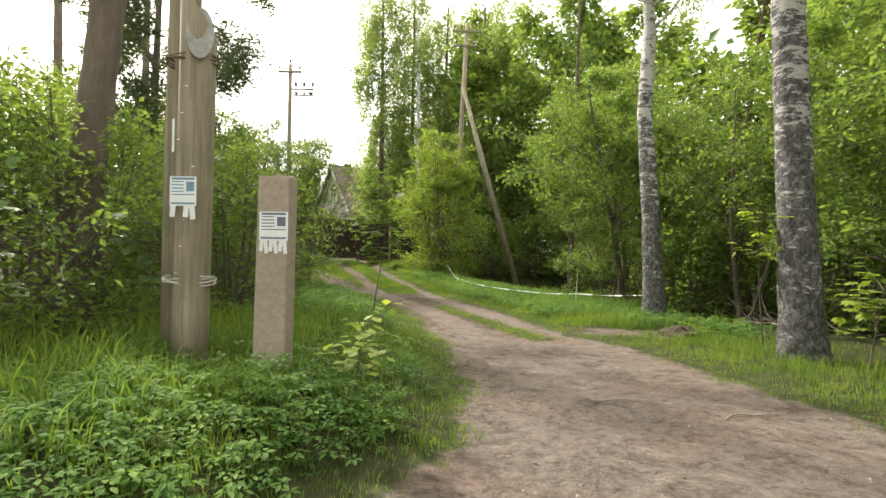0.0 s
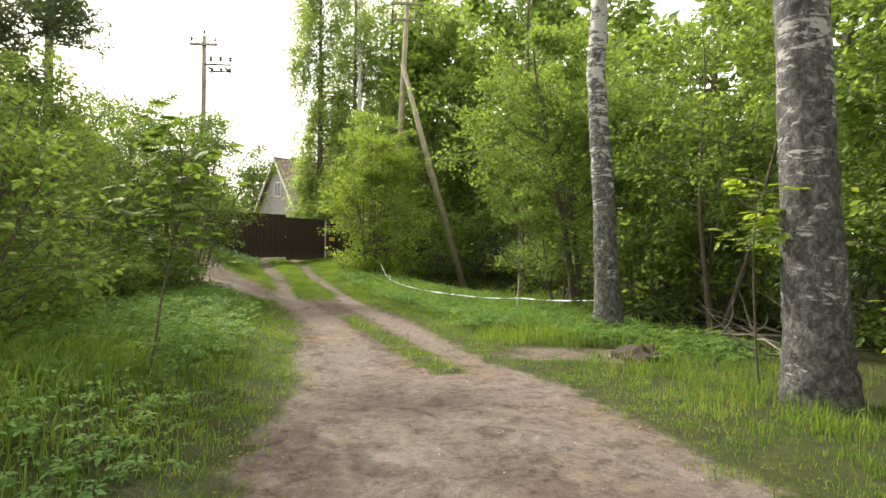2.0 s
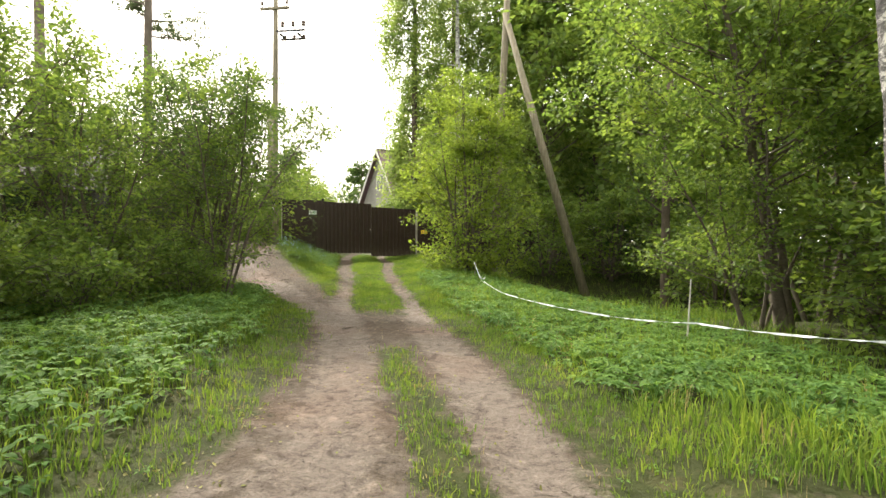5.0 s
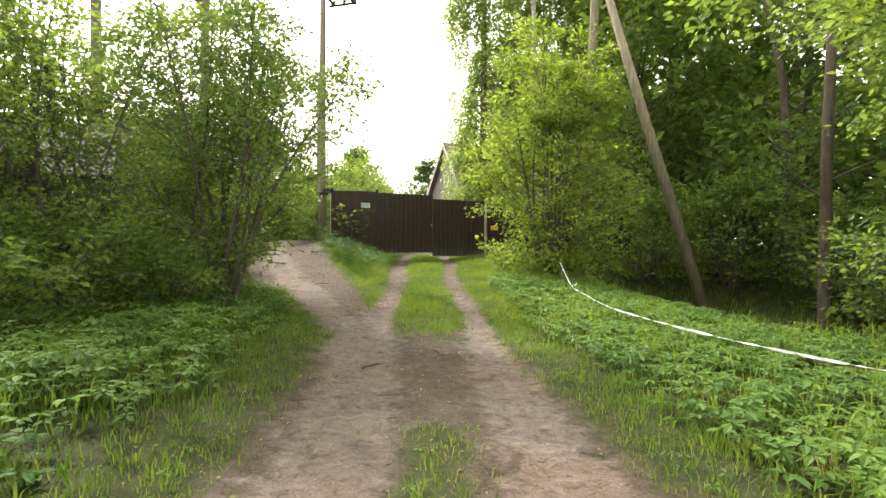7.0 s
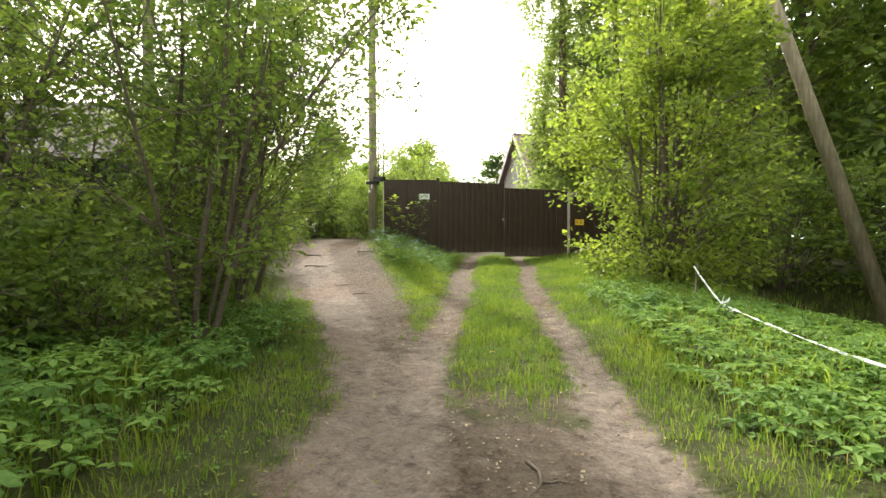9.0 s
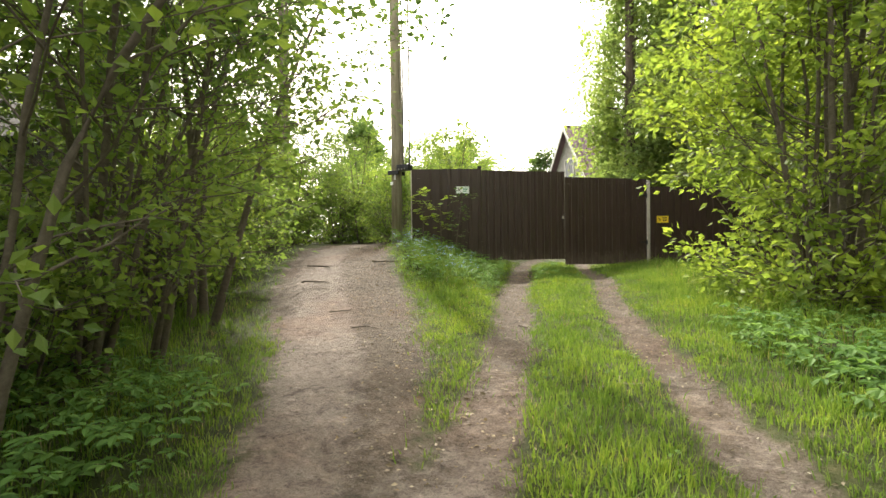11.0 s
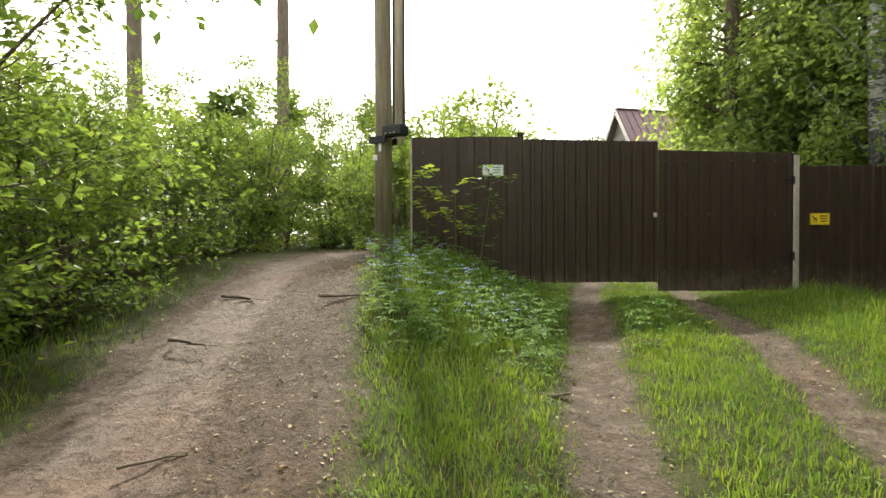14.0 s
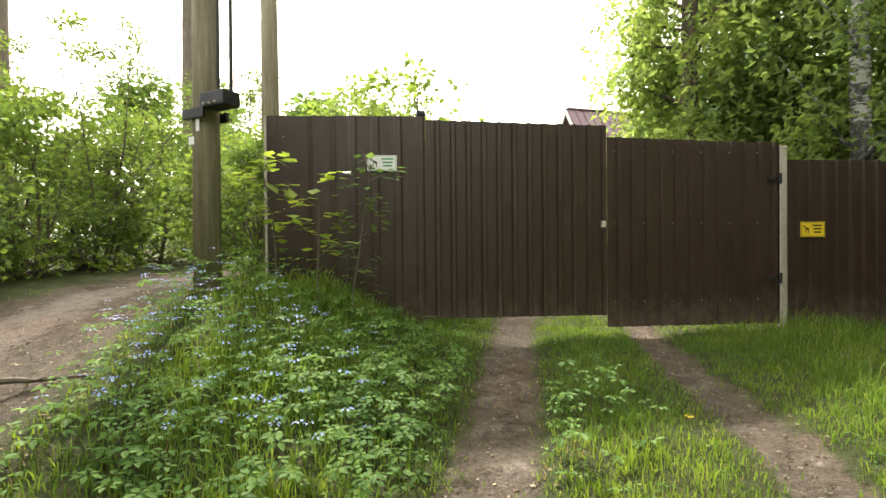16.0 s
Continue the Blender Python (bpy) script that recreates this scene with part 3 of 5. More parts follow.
def fence_thing(name, label):
    ob = new(name)
    ob.matrix_world = GATE
    return tagged(ob, label, "fence" if "fence" in name else "gate")


fence = fence_thing("sheet_steel_fence", "dark brown corrugated steel fence panel beside the gate")
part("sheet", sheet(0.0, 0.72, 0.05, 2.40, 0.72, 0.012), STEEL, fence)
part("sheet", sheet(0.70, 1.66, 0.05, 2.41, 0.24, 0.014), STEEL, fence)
part("edge_trim", box((0.025, 0.05, 2.35), (-0.012, 0.0, 1.22), 0.004), GALV, fence, "grey green edge strip")
part("post", box((0.08, 0.08, 2.36), (1.62, 0.08, 1.30), 0.006), IRON, fence)
part("post_cap", box((0.09, 0.09, 0.05), (1.62, 0.06, 2.455), 0.008), IRON, fence)
part("rail", box((1.6, 0.04, 0.05), (0.82, 0.05, 0.70), 0.004), IRON, fence)
part("rail", box((1.6, 0.04, 0.05), (0.82, 0.05, 2.0), 0.004), IRON, fence)
for z in (0.62, 1.42, 2.18):
    part("screw_row", screws(0.1, 1.6, z, 0.24), GALV, fence)["kind"] = "stuff"

leaf_one = fence_thing("gate_leaf", "closed dark brown corrugated steel gate leaf with a dented surface")
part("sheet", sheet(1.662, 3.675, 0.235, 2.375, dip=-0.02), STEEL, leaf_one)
for z in (0.42, 1.25, 2.1):
    part("frame_rail", bar((1.72, 0.04, z), (3.64, 0.04, z), 0.04), IRON, leaf_one)
for u in (1.74, 3.62):
    part("frame_stile", box((0.04, 0.04, 2.1), (u, 0.04, 1.30), 0.004), IRON, leaf_one)
for z in (0.40, 1.22, 2.12):
    part("screw_row", screws(1.75, 3.6, z), GALV, leaf_one)["kind"] = "stuff"
lock = part("latch", box((0.05, 0.03, 0.07), (3.62, -0.04, 1.24), 0.006), GALV, leaf_one, "small grey latch plate")
part("shackle", tube_bm([(3.60, -0.05, 1.21), (3.60, -0.06, 1.16), (3.62, -0.06, 1.14), (3.64, -0.06, 1.16), (3.64, -0.05, 1.21)], 0.006, 6), IRON, lock)

leaf_two = fence_thing("gate_leaf", "closed dark brown corrugated steel gate leaf hung on a pale post")
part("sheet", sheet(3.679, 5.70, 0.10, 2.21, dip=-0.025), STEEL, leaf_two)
for z in (0.3, 1.2, 2.0):
    part("frame_rail", bar((3.72, 0.04, z), (5.64, 0.04, z), 0.04), IRON, leaf_two)
for u in (3.74, 5.62):
    part("frame_stile", box((0.04, 0.04, 2.0), (u, 0.04, 1.15), 0.004), IRON, leaf_two)
for z in (0.38, 1.25, 2.05):
    part("screw_row", screws(3.72, 5.6, z), GALV, leaf_two)["kind"] = "stuff"
for z in (0.62, 1.75):
    hinge = part("hinge", tube_bm([(5.69, -0.05, z - 0.06), (5.69, -0.05, z + 0.06)], 0.022, 10), IRON, leaf_two)
    part("strap", box((0.14, 0.012, 0.035), (5.62, -0.035, z), 0.003), IRON, hinge)

gate_post = fence_thing("gate_post", "weathered pale square gate post with a worn cap")
part("shaft", box((0.075, 0.075, 2.35), (5.75, 0.0, 0.92), 0.008), GALV, gate_post)
part("cap", box((0.085, 0.085, 0.03), (5.75, 0.0, 2.11), 0.008), GALV, gate_post)
part("footing", box((0.55, 0.25, 0.08), (5.85, -0.02, -0.02), 0.02), CONCRETE, gate_post, "flat concrete footing slab")

fence_r = fence_thing("sheet_steel_fence", "lower dark brown corrugated steel fence running on from the gate post")
for k in range(6):
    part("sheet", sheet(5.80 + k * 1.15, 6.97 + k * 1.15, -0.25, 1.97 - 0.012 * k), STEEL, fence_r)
for k in range(4):
    part("post", box((0.06, 0.06, 2.2), (7.0 + k * 2.0, 0.06, 0.8), 0.005), IRON, fence_r)
for z in (0.2, 1.05, 1.75):
    part("rail", box((6.9, 0.04, 0.05), (9.2, 0.05, z), 0.004), IRON, fence_r)
    part("screw_row", screws(5.9, 12.5, z), GALV, fence_r)["kind"] = "stuff"


def notice(name, u, z, w, h, mat, ink, label):
    ob = new(name)
    ob.matrix_world = GATE
    tagged(ob, label, "sign")
    part("plate", box((w, 0.004, h), (u, -0.034, z), 0.0015), mat, ob)
    part("border", join([box((w * 0.94, 0.002, 0.004), (u, -0.0375, z + s * h * 0.45)) for s in (-1, 1)]
                        + [box((0.004, 0.002, h * 0.9), (u + s * w * 0.47, -0.0375, z)) for s in (-1, 1)]), ink, ob)
    for k in range(3):
        part("text_line", box((w * (0.40 - 0.05 * k), 0.002, h * 0.10), (u + w * 0.18, -0.0375, z + h * (0.26 - 0.22 * k))), ink, ob, "unreadable line of lettering")
    dog = [box((w * 0.16, 0.002, h * 0.13), (u - w * 0.24, -0.0375, z + h * 0.05), turn=Matrix.Rotation(0.5, 4, "Y")),
           box((w * 0.07, 0.002, h * 0.12), (u - w * 0.36, -0.0375, z + h * 0.20)),
           box((w * 0.025, 0.002, h * 0.25), (u - w * 0.19, -0.0375, z - h * 0.16)), box((w * 0.025, 0.002, h * 0.22), (u - w * 0.30, -0.0375, z - h * 0.1))]
    part("emblem", join(dog), IRON, ob)


notice("warning_sign", 1.20, 1.905, 0.31, 0.165, SIGN_WHITE, SIGN_GREEN, "small white enamel warning sign on the brown fence")
notice("warning_sign", 6.10, 1.17, 0.30, 0.175, SIGN_YELLOW, IRON, "small yellow warning sign on the brown fence")


# ---- poles ----
def ground_z(x, y):
    return float(floor_at(np.float64(x), np.float64(y)))


def insulator(at, parent, size=1.0):
    x, y, z = at
    pin = part("insulator_pin", tube_bm([(x, y, z), (x, y, z + 0.16 * size)], 0.010, 6), IRON, parent)
    part("insulator", tube_bm([(x, y, z + 0.09 * size), (x, y, z + 0.12 * size), (x, y, z + 0.15 * size), (x, y, z + 0.19 * size), (x, y, z + 0.23 * size)],
                              [0.035 * size, 0.055 * size, 0.035 * size, 0.05 * size, 0.02 * size], 10), PORCELAIN, pin)


# pole beside the gate
px, py = -7.835, 26.52
pz = ground_z(px, py) - 0.3
pole = thing("utility_pole", px, py, pz, "tall grey wooden utility pole with insulators, beside the brown gate", "utility pole")
part("shaft", tube_bm([(0, 0, 0), (0.005, 0, 2.5), (-0.01, 0, 5), (0.0, 0, 7.5), (0, 0, 9.6)], [0.122, 0.112, 0.105, 0.095, 0.085], 16, 0.012), POLE_WOOD, pole, flat=False)
part("crossarm", box((1.15, 0.09, 0.10), (0, -0.09, 9.2), 0.012), POLE_WOOD, pole)
for u in (-0.5, 0.5):
    insulator((u, -0.09, 9.25), pole, 1.1)
insulator((0, 0, 9.6), pole, 1.1)
bracket = part("switch_bracket", join([box((1.15, 0.06, 0.06), (0.62, -0.05, 8.35), 0.006), box((1.0, 0.06, 0.06), (0.58, 0.28, 8.15), 0.006),
                                       box((0.06, 0.5, 0.06), (0.25, 0.1, 8.2), 0.006), box((0.06, 0.5, 0.06), (0.95, 0.1, 8.2), 0.006)]), IRON, pole, "dark steel bracket of insulators")
for i in range(3):
    insulator((0.30 + i * 0.42, -0.05, 8.37), pole, 1.5)
    insulator((0.25 + i * 0.38, 0.28, 8.0), pole, 1.4)
part("paper_scrap", box((0.045, 0.003, 0.11), (0.035, -0.115, 1.55 - pz + 0.55), 0.001), PAPER, pole, "torn remains of a notice")
part("paper_scrap", box((0.07, 0.003, 0.07), (-0.05, -0.112, 1.42 - pz + 0.55), 0.001), PAPER, pole, "torn remains of a notice")
clamp = part("clamp", join([box((0.27, 0.03, 0.09), (0, -0.125, 2.20 - pz), 0.006), box((0.27, 0.03, 0.09), (0, 0.125, 2.20 - pz), 0.006),
                            box((0.03, 0.26, 0.05), (-0.13, 0, 2.20 - pz), 0.006)]), IRON, pole, "black steel clamp round the pole")
part("cable_box", box((0.30, 0.18, 0.13), (0.24, -0.05, 2.30 - pz), 0.012), IRON, clamp, "black metal cable box")
part("bolt", join([tube_bm([(0.16 + 0.07 * k, -0.16, 2.26 - pz), (0.16 + 0.07 * k, -0.10, 2.26 - pz)], 0.012, 8) for k in range(3)]), GALV, clamp)["kind"] = "stuff"
for k, (u, w) in enumerate(((0.20, 0.014), (0.36, 0.016))):
    part("conduit", tube_bm([(u, -0.03, 2.34 - pz), (u + 0.01, -0.03, 4.5 - pz), (u - 0.04, 0.0, 7.4 - pz), (u - 0.05, 0.0, 8.2)], [w, w, w, w], 8), IRON, pole, "black cable rising from the box")

# farther pole behind the gate
fx, fy = -9.02, 28.46
far_pole = thing("utility_pole", fx, fy, ground_z(fx, fy) - 0.3, "grey brown wooden pole behind the bushes", "utility pole")
part("shaft", tube_bm([(0, 0, 0), (0.0, 0, 3.0), (-0.02, 0, 5.9)], [0.13, 0.115, 0.095], 12, 0.012), POLE_WOOD, far_pole, flat=False)

# braced pole by the round bush
bx, by = 0.45, 27.0
bz = ground_z(bx, by) - 0.3
braced = thing("braced_utility_pole", bx, by, bz, "tall grey wooden utility pole leaning slightly on a long slanted prop", "utility pole")
part("shaft", tube_bm([(0, 0, 0), (0.18, 0.1, 4.0), (0.34, 0.2, 8), (0.55, 0.3, 13.2)], [0.16, 0.145, 0.13, 0.10], 14, 0.01), POLE_WOOD, braced, flat=False)
sx, sy = 3.88 - bx, 26.2 - by
part("prop", tube_bm([(sx, sy, ground_z(3.88, 26.2) - bz - 0.25), (sx * 0.5 + 0.02, sy * 0.5, 4.9), (0.36, 0.1, 9.9)], [0.155, 0.135, 0.105], 12, 0.012), POLE_WOOD, braced, flat=False)
part("crossarm", box((1.5, 0.10, 0.11), (0.54, 0.2, 12.75), 0.012), POLE_WOOD, braced)
part("crossarm", box((1.2, 0.10, 0.11), (0.48, 0.18, 12.0), 0.012), POLE_WOOD, braced)
for u in (-0.1, 0.25, 0.85, 1.15):
    insulator((u, 0.2, 12.8), braced, 1.2)
for u in (0.0, 0.95):
    insulator((u, 0.18, 12.05), braced, 1.2)


# ---- posts at the start ----
def flyer(name, at, w, h, turn, strips, label, body):
    x, y, z = at
    ob = thing(name, x, y, z, label, "notice", turn=turn)
    sheet_ = part("sheet", box((w, 0.002, h * 0.68), (0, 0, h * 0.16), 0.0008), PAPER, ob)
    sw = w / strips
    for k in range(strips):
        if body == "blue" and k == 1:
            continue
        ln = h * (0.32 if k % 2 else 0.27)
        part("tear_off_strip", box((sw * 0.78, 0.002, ln), (-w / 2 + sw * (k + 0.5), -0.004 - 0.003 * (k % 2), h * 0.16 - h * 0.34 - ln / 2 + 0.004),
                                   turn=Matrix.Rotation(0.10 * (-1) ** k, 4, "Y")), PAPER, ob)
    ink = INK_BLUE if body == "blue" else INK
    part("headline", box((w * 0.86, 0.001, h * 0.05), (0, -0.0018, h * 0.45)), ink, sheet_, "unreadable headline")
    for k in range(5):
        part("text_line", box((w * (0.46 if k < 4 else 0.86), 0.001, h * 0.025), (-w * (0.2 if k < 4 else 0.0), -0.0018, h * (0.38 - 0.075 * k))), ink, sheet_, "unreadable line of lettering")
    part("picture", box((w * 0.30, 0.001, h * 0.22), (w * 0.27, -0.0018, h * 0.27)), ink, sheet_, "small faded picture")
    part("phone_line", box((w * 0.9, 0.001, h * 0.04), (0, -0.0018, -h * 0.12)), ink, sheet_, "unreadable line of lettering")


pz0 = ground_z(-2.02, 4.2)
prop_pole = thing("wooden_pole", -2.02, 4.2, pz0 - 0.2, "weathered wooden pole stub with slanted top tied to taller pole", "pole")
stub_top = 2.95 - pz0 + 0.2
bm = tube_bm([(0, 0, 0), (0.0, 0, 0.7), (0.015, 0, 1.5), (0.03, 0, stub_top)], [0.142, 0.138, 0.137, 0.134], 18, 0.012)
for v in bm.verts:
    if v.co.z > stub_top - 0.05:
        v.co.z += -1.0 * (v.co.x - 0.03) * 1.6 - 0.35 * v.co.y
part("shaft", bm, POLE_WOOD, prop_pole, flat=False)
bm = bmesh.new()
bmesh.ops.create_circle(bm, cap_ends=True, radius=0.127, segments=20)
bmesh.ops.scale(bm, vec=(0.8, 1, 1.0), verts=bm.verts)
cut = bmesh.ops.extrude_face_region(bm, geom=bm.faces[:])
bmesh.ops.translate(bm, vec=(0, 0, 0.012), verts=[g for g in cut["geom"] if isinstance(g, bmesh.types.BMVert)])
bmesh.ops.scale(bm, vec=(1, 1.75, 1), verts=bm.verts)
bmesh.ops.transform(bm, matrix=pose(0.085, -0.095, stub_top - 0.24, 78, 0, 22), verts=bm.verts)
part("cut_face", bm, CUT_WOOD, prop_pole, "grey weathered slanted saw cut")
for z, mat in ((2.50, WIRE), (0.72, ROPE)):
    rings = []
    for k in range(4):
        th = np.linspace(0, 2 * np.pi, 25)
        rr = 0.148 + 0.004 * (k % 2)
        lo = [(0.015 - 0.045 + (rr + 0.055) * math.cos(t), 0.03 + (rr + 0.01 * (math.sin(t) > 0)) * math.sin(t), z - pz0 + 0.2 + 0.016 * k + 0.014 * math.sin(t * 2 + k)) for t in th]
        rings.append(tube_bm(lo, 0.008 if z < 1 else 0.006, 6))
    part("binding", join(rings), mat, prop_pole, "wire binding" if z > 1 else "pale cord binding")
part("paper_scrap", box((0.05, 0.003, 0.26), (-0.115, -0.10, 1.9 - pz0 + 0.2), 0.001, Matrix.Rotation(radians(-45), 4, "Z")), PAPER, prop_pole, "torn remains of a notice")
part("staple", join([box((0.02, 0.006, 0.006), (-0.06 + 0.03 * (k % 5), -0.138 + 0.004 * (k % 3), 1.0 + 0.21 * k), 0.001) for k in range(8)]), PAPER, prop_pole)["kind"] = "stuff"
flyer("tear_off_notice", (-2.03, 4.058, 1.40), 0.215, 0.34, -3, 4, "white tear-off paper notice stapled to the wooden pole", "blue")

tall = thing("utility_pole", -2.24, 4.42, ground_z(-2.24, 4.42) - 0.2, "tall grey wooden utility pole behind the stub", "utility pole")
part("shaft", tube_bm([(0, 0, 0), (0.01, 0, 2), (0.06, 0, 5), (0.12, 0, 9.5)], [0.135, 0.13, 0.12, 0.10], 16, 0.01), POLE_WOOD, tall, flat=False)

cpz = ground_z(-1.33, 4.12)
cpost = thing("concrete_post", -1.33, 4.12, cpz - 0.2, "rough tan concrete post with a broken top and a paper notice", "post", turn=-8)
bm = box((0.255, 0.17, 1.78), (0, 0, 0.89), 0.018)
bmesh.ops.subdivide_edges(bm, edges=bm.edges[:], cuts=2)
for v in bm.verts:
    v.co.x *= 1.06 - 0.05 * v.co.z / 1.8
    if v.co.z > 1.7:
        v.co.z += rng.normal() * 0.02 - 0.04 * v.co.x
    v.co.x += 0.03 * v.co.z / 1.8
part("shaft", bm, CONCRETE, cpost)
flyer("tear_off_notice", (-1.305, 4.03, 1.14), 0.235, 0.33, -8, 6, "white tear-off paper notice with a dark picture on the concrete post", "dark")


# ---- birches, pines and spruce ----
def trunk_tree(name, x, y, pts, radii, bark, label, branches, leaves, leaf, leafmat, droop, hang=0.0, sides=18):
    z0 = ground_z(x, y) - 0.1
    ob = thing(name, x, y, z0, label, "tree")
    P = np.array(pts, float)
    t = np.linspace(0, 1, len(P))
    tt = np.linspace(0, 1, 61)
    P = np.stack([np.interp(tt, t, P[:, k]) for k in range(3)], 1)
    R = np.interp(tt, t, radii)
    v, f, _, _ = tube(P, R, sides, wobble=0.03)
    V, Fc, off, C = [v], [f], len(v), []
    for lo, hi, count, span, rise in branches:
        for k in range(count):
            u = lo + (hi - lo) * (k + rng.uniform()) / count
            j = min(60, int(u * 60))
            a = rng.uniform(0, 2 * np.pi)
            w = span * rng.uniform(0.6, 1.1)
            limb = limb_path(P[j], (math.cos(a), math.sin(a), rise), w, 6, 0.25, 0.03 if rise > 0 else -0.02)
            lv, lf, _, _ = tube(limb, np.linspace(max(0.012, R[j] * 0.3), 0.006, len(limb)), 5)
            V.append(lv)
            Fc.append(lf + off)
            off += len(lv)
            for s in range(5):
                q = limb[rng.integers(2, 7)]
                sh = limb_path(q, rng.normal(size=3) + [math.cos(a), math.sin(a), 0.2], w * 0.3, 3, 0.3)
                lv, lf, _, _ = tube(sh, np.linspace(0.008, 0.003, len(sh)), 3)
                V.append(lv)
                Fc.append(lf + off)
                off += len(lv)
                C.append(sh)
                for _ in range(2 if hang else 0):
                    C.append(sh[-1] + np.linspace(0, 1, 4)[:, None] * np.array([rng.normal() * 0.1, rng.normal() * 0.1, -1]) * hang * rng.uniform(0.5, 1.2))
    put_mesh("trunk", np.concatenate(V), np.concatenate(Fc), bark, ob, smooth_shade=True)
    if C:
        per = max(1, leaves // len(C))
        pts_ = []
        for c in C:
            u = rng.uniform(0, 1, per) * (len(c) - 1)
            j = np.minimum(u.astype(int), len(c) - 2)
            pts_.append(c[j] + (c[j + 1] - c[j]) * (u - j)[:, None] + rng.normal(size=(per, 3)) * (0.14 if hang else 0.13 if leafmat is PINE_NEEDLE else 0.22))
        v, f = leaf_cards(np.concatenate(pts_), leaf, droop, 0.5 if leafmat is not PINE_NEEDLE else 0.28)
        put_mesh("crown", v, f, leafmat, ob)
    return ob


trunk_tree("birch", 4.98, 7.25, [(0.06, 0, 0), (0.0, 0, 0.7), (-0.06, 0.05, 2.0), (-0.22, 0.1, 5), (-0.5, 0.3, 12)], [0.34, 0.27, 0.24, 0.205, 0.11], BIRCH,
           "thick old birch with grey cracked bark and white patches", [(0.82, 0.98, 14, 2.2, 0.6)], 9000, 0.075, LEAF_BIRCH, 0.5, 1.0, 22)
trunk_tree("birch", 4.98, 12.45, [(0.05, 0, 0), (0.0, 0, 0.8), (-0.06, 0.1, 2.5), (-0.22, 0.2, 5.0), (-0.1, 0.3, 7.0), (-0.4, 0.5, 13)], [0.30, 0.235, 0.205, 0.175, 0.14, 0.07], BIRCH,
           "birch with a pale upper trunk and a dark grey foot", [(0.80, 0.98, 14, 2.0, 0.6)], 8000, 0.075, LEAF_BIRCH, 0.5, 1.0)
trunk_tree("birch", 5.9, 24.6, [(0, 0, 0), (0, 0, 4), (0.2, 0, 14)], [0.14, 0.12, 0.06], BARK, "slender grey tree among the dark undergrowth", [(0.4, 0.95, 12, 2.0, 0.5)], 5000, 0.12, LEAF_MID, 0.4)
trunk_tree("weeping_birch", 2.2, 34.5, [(0, 0, 0), (0.1, 0, 6), (0.2, 0.2, 17)], [0.20, 0.16, 0.06], BARK, "tall weeping birch with long hanging light green shoots",
           [(0.10, 0.98, 56, 2.9, 0.35)], 28000, 0.20, LEAF_BIRCH, 0.6, 2.0)
trunk_tree("birch", -1.6, 34.2, [(0, 0, 0), (-0.1, 0, 3), (-0.3, 0, 16)], [0.17, 0.155, 0.07], BIRCH, "slim white birch behind the brown fence", [(0.2, 0.95, 28, 2.0, 0.5)], 14000, 0.16, LEAF_BIRCH, 0.5, 1.4)
trunk_tree("weeping_birch", -4.4, 35.6, [(0, 0, 0), (0.1, 0, 6), (0, 0.2, 19)], [0.20, 0.16, 0.06], BARK, "tall weeping birch with long hanging light green shoots",
           [(0.08, 0.98, 84, 1.9, 0.35)], 38000, 0.18, LEAF_BIRCH, 0.6, 2.4)
trunk_tree("weeping_birch", -0.3, 37.0, [(0, 0, 0), (0.1, 0, 6), (0.3, 0.2, 18)], [0.20, 0.16, 0.06], BARK, "tall weeping birch with long hanging light green shoots",
           [(0.06, 0.98, 70, 3.0, 0.35)], 30000, 0.20, LEAF_BIRCH, 0.6, 2.2)

trunk_tree("weeping_birch", -2.4, 36.2, [(0, 0, 0), (0.1, 0, 6), (0.1, 0.1, 18)], [0.18, 0.15, 0.06], BARK, "tall weeping birch with long hanging light green shoots",
           [(0.10, 0.98, 64, 2.2, 0.35)], 26000, 0.19, LEAF_BIRCH, 0.6, 2.2)

trunk_tree("birch", -5.7, 44.0, [(0, 0, 0), (0.1, 0, 3), (0.2, 0, 8)], [0.10, 0.08, 0.03], BIRCH, "small bright birch in front of the house", [(0.12, 0.98, 40, 2.0, 0.4)], 11000, 0.17, LEAF_BIRCH, 0.4, 0.9)

# pines
trunk_tree("pine", -4.45, 6.4, [(0.0, 0, 0), (0.02, 0, 1.5), (0.35, 0.1, 5), (0.8, 0.2, 14)], [0.23, 0.21, 0.18, 0.10], PINE_BARK, "old pine with smooth brownish trunk at the edge of the bushes",
           [(0.72, 0.98, 16, 2.6, 0.3)], 14000, 0.14, PINE_NEEDLE, 0.0)
trunk_tree("pine", -20.5, 35.9, [(0, 0, 0), (0.1, 0, 12), (0.3, 0, 25)], [0.26, 0.22, 0.10], PINE_BARK, "tall pine with a long bare trunk and a high crown", [(0.50, 0.60, 6, 3.2, 0.12), (0.80, 0.98, 14, 2.2, 0.2)], 4500, 0.32, PINE_NEEDLE, 0.0)
trunk_tree("pine", -22.9, 31.3, [(0, 0, 0), (-0.1, 0, 12), (-0.2, 0, 24)], [0.28, 0.23, 0.10], PINE_BARK, "tall pine with a long bare trunk and a high crown", [(0.78, 0.98, 16, 2.4, 0.2)], 4500, 0.36, PINE_NEEDLE, 0.0)
trunk_tree("pine", -7.4, 13.2, [(0, 0, 0), (0.1, 0, 5), (0.3, 0, 11)], [0.11, 0.09, 0.04], PINE_BARK, "tall pine standing behind the thicket", [(0.40, 0.98, 24, 3.3, 0.08)], 24000, 0.15, PINE_NEEDLE, 0.0)


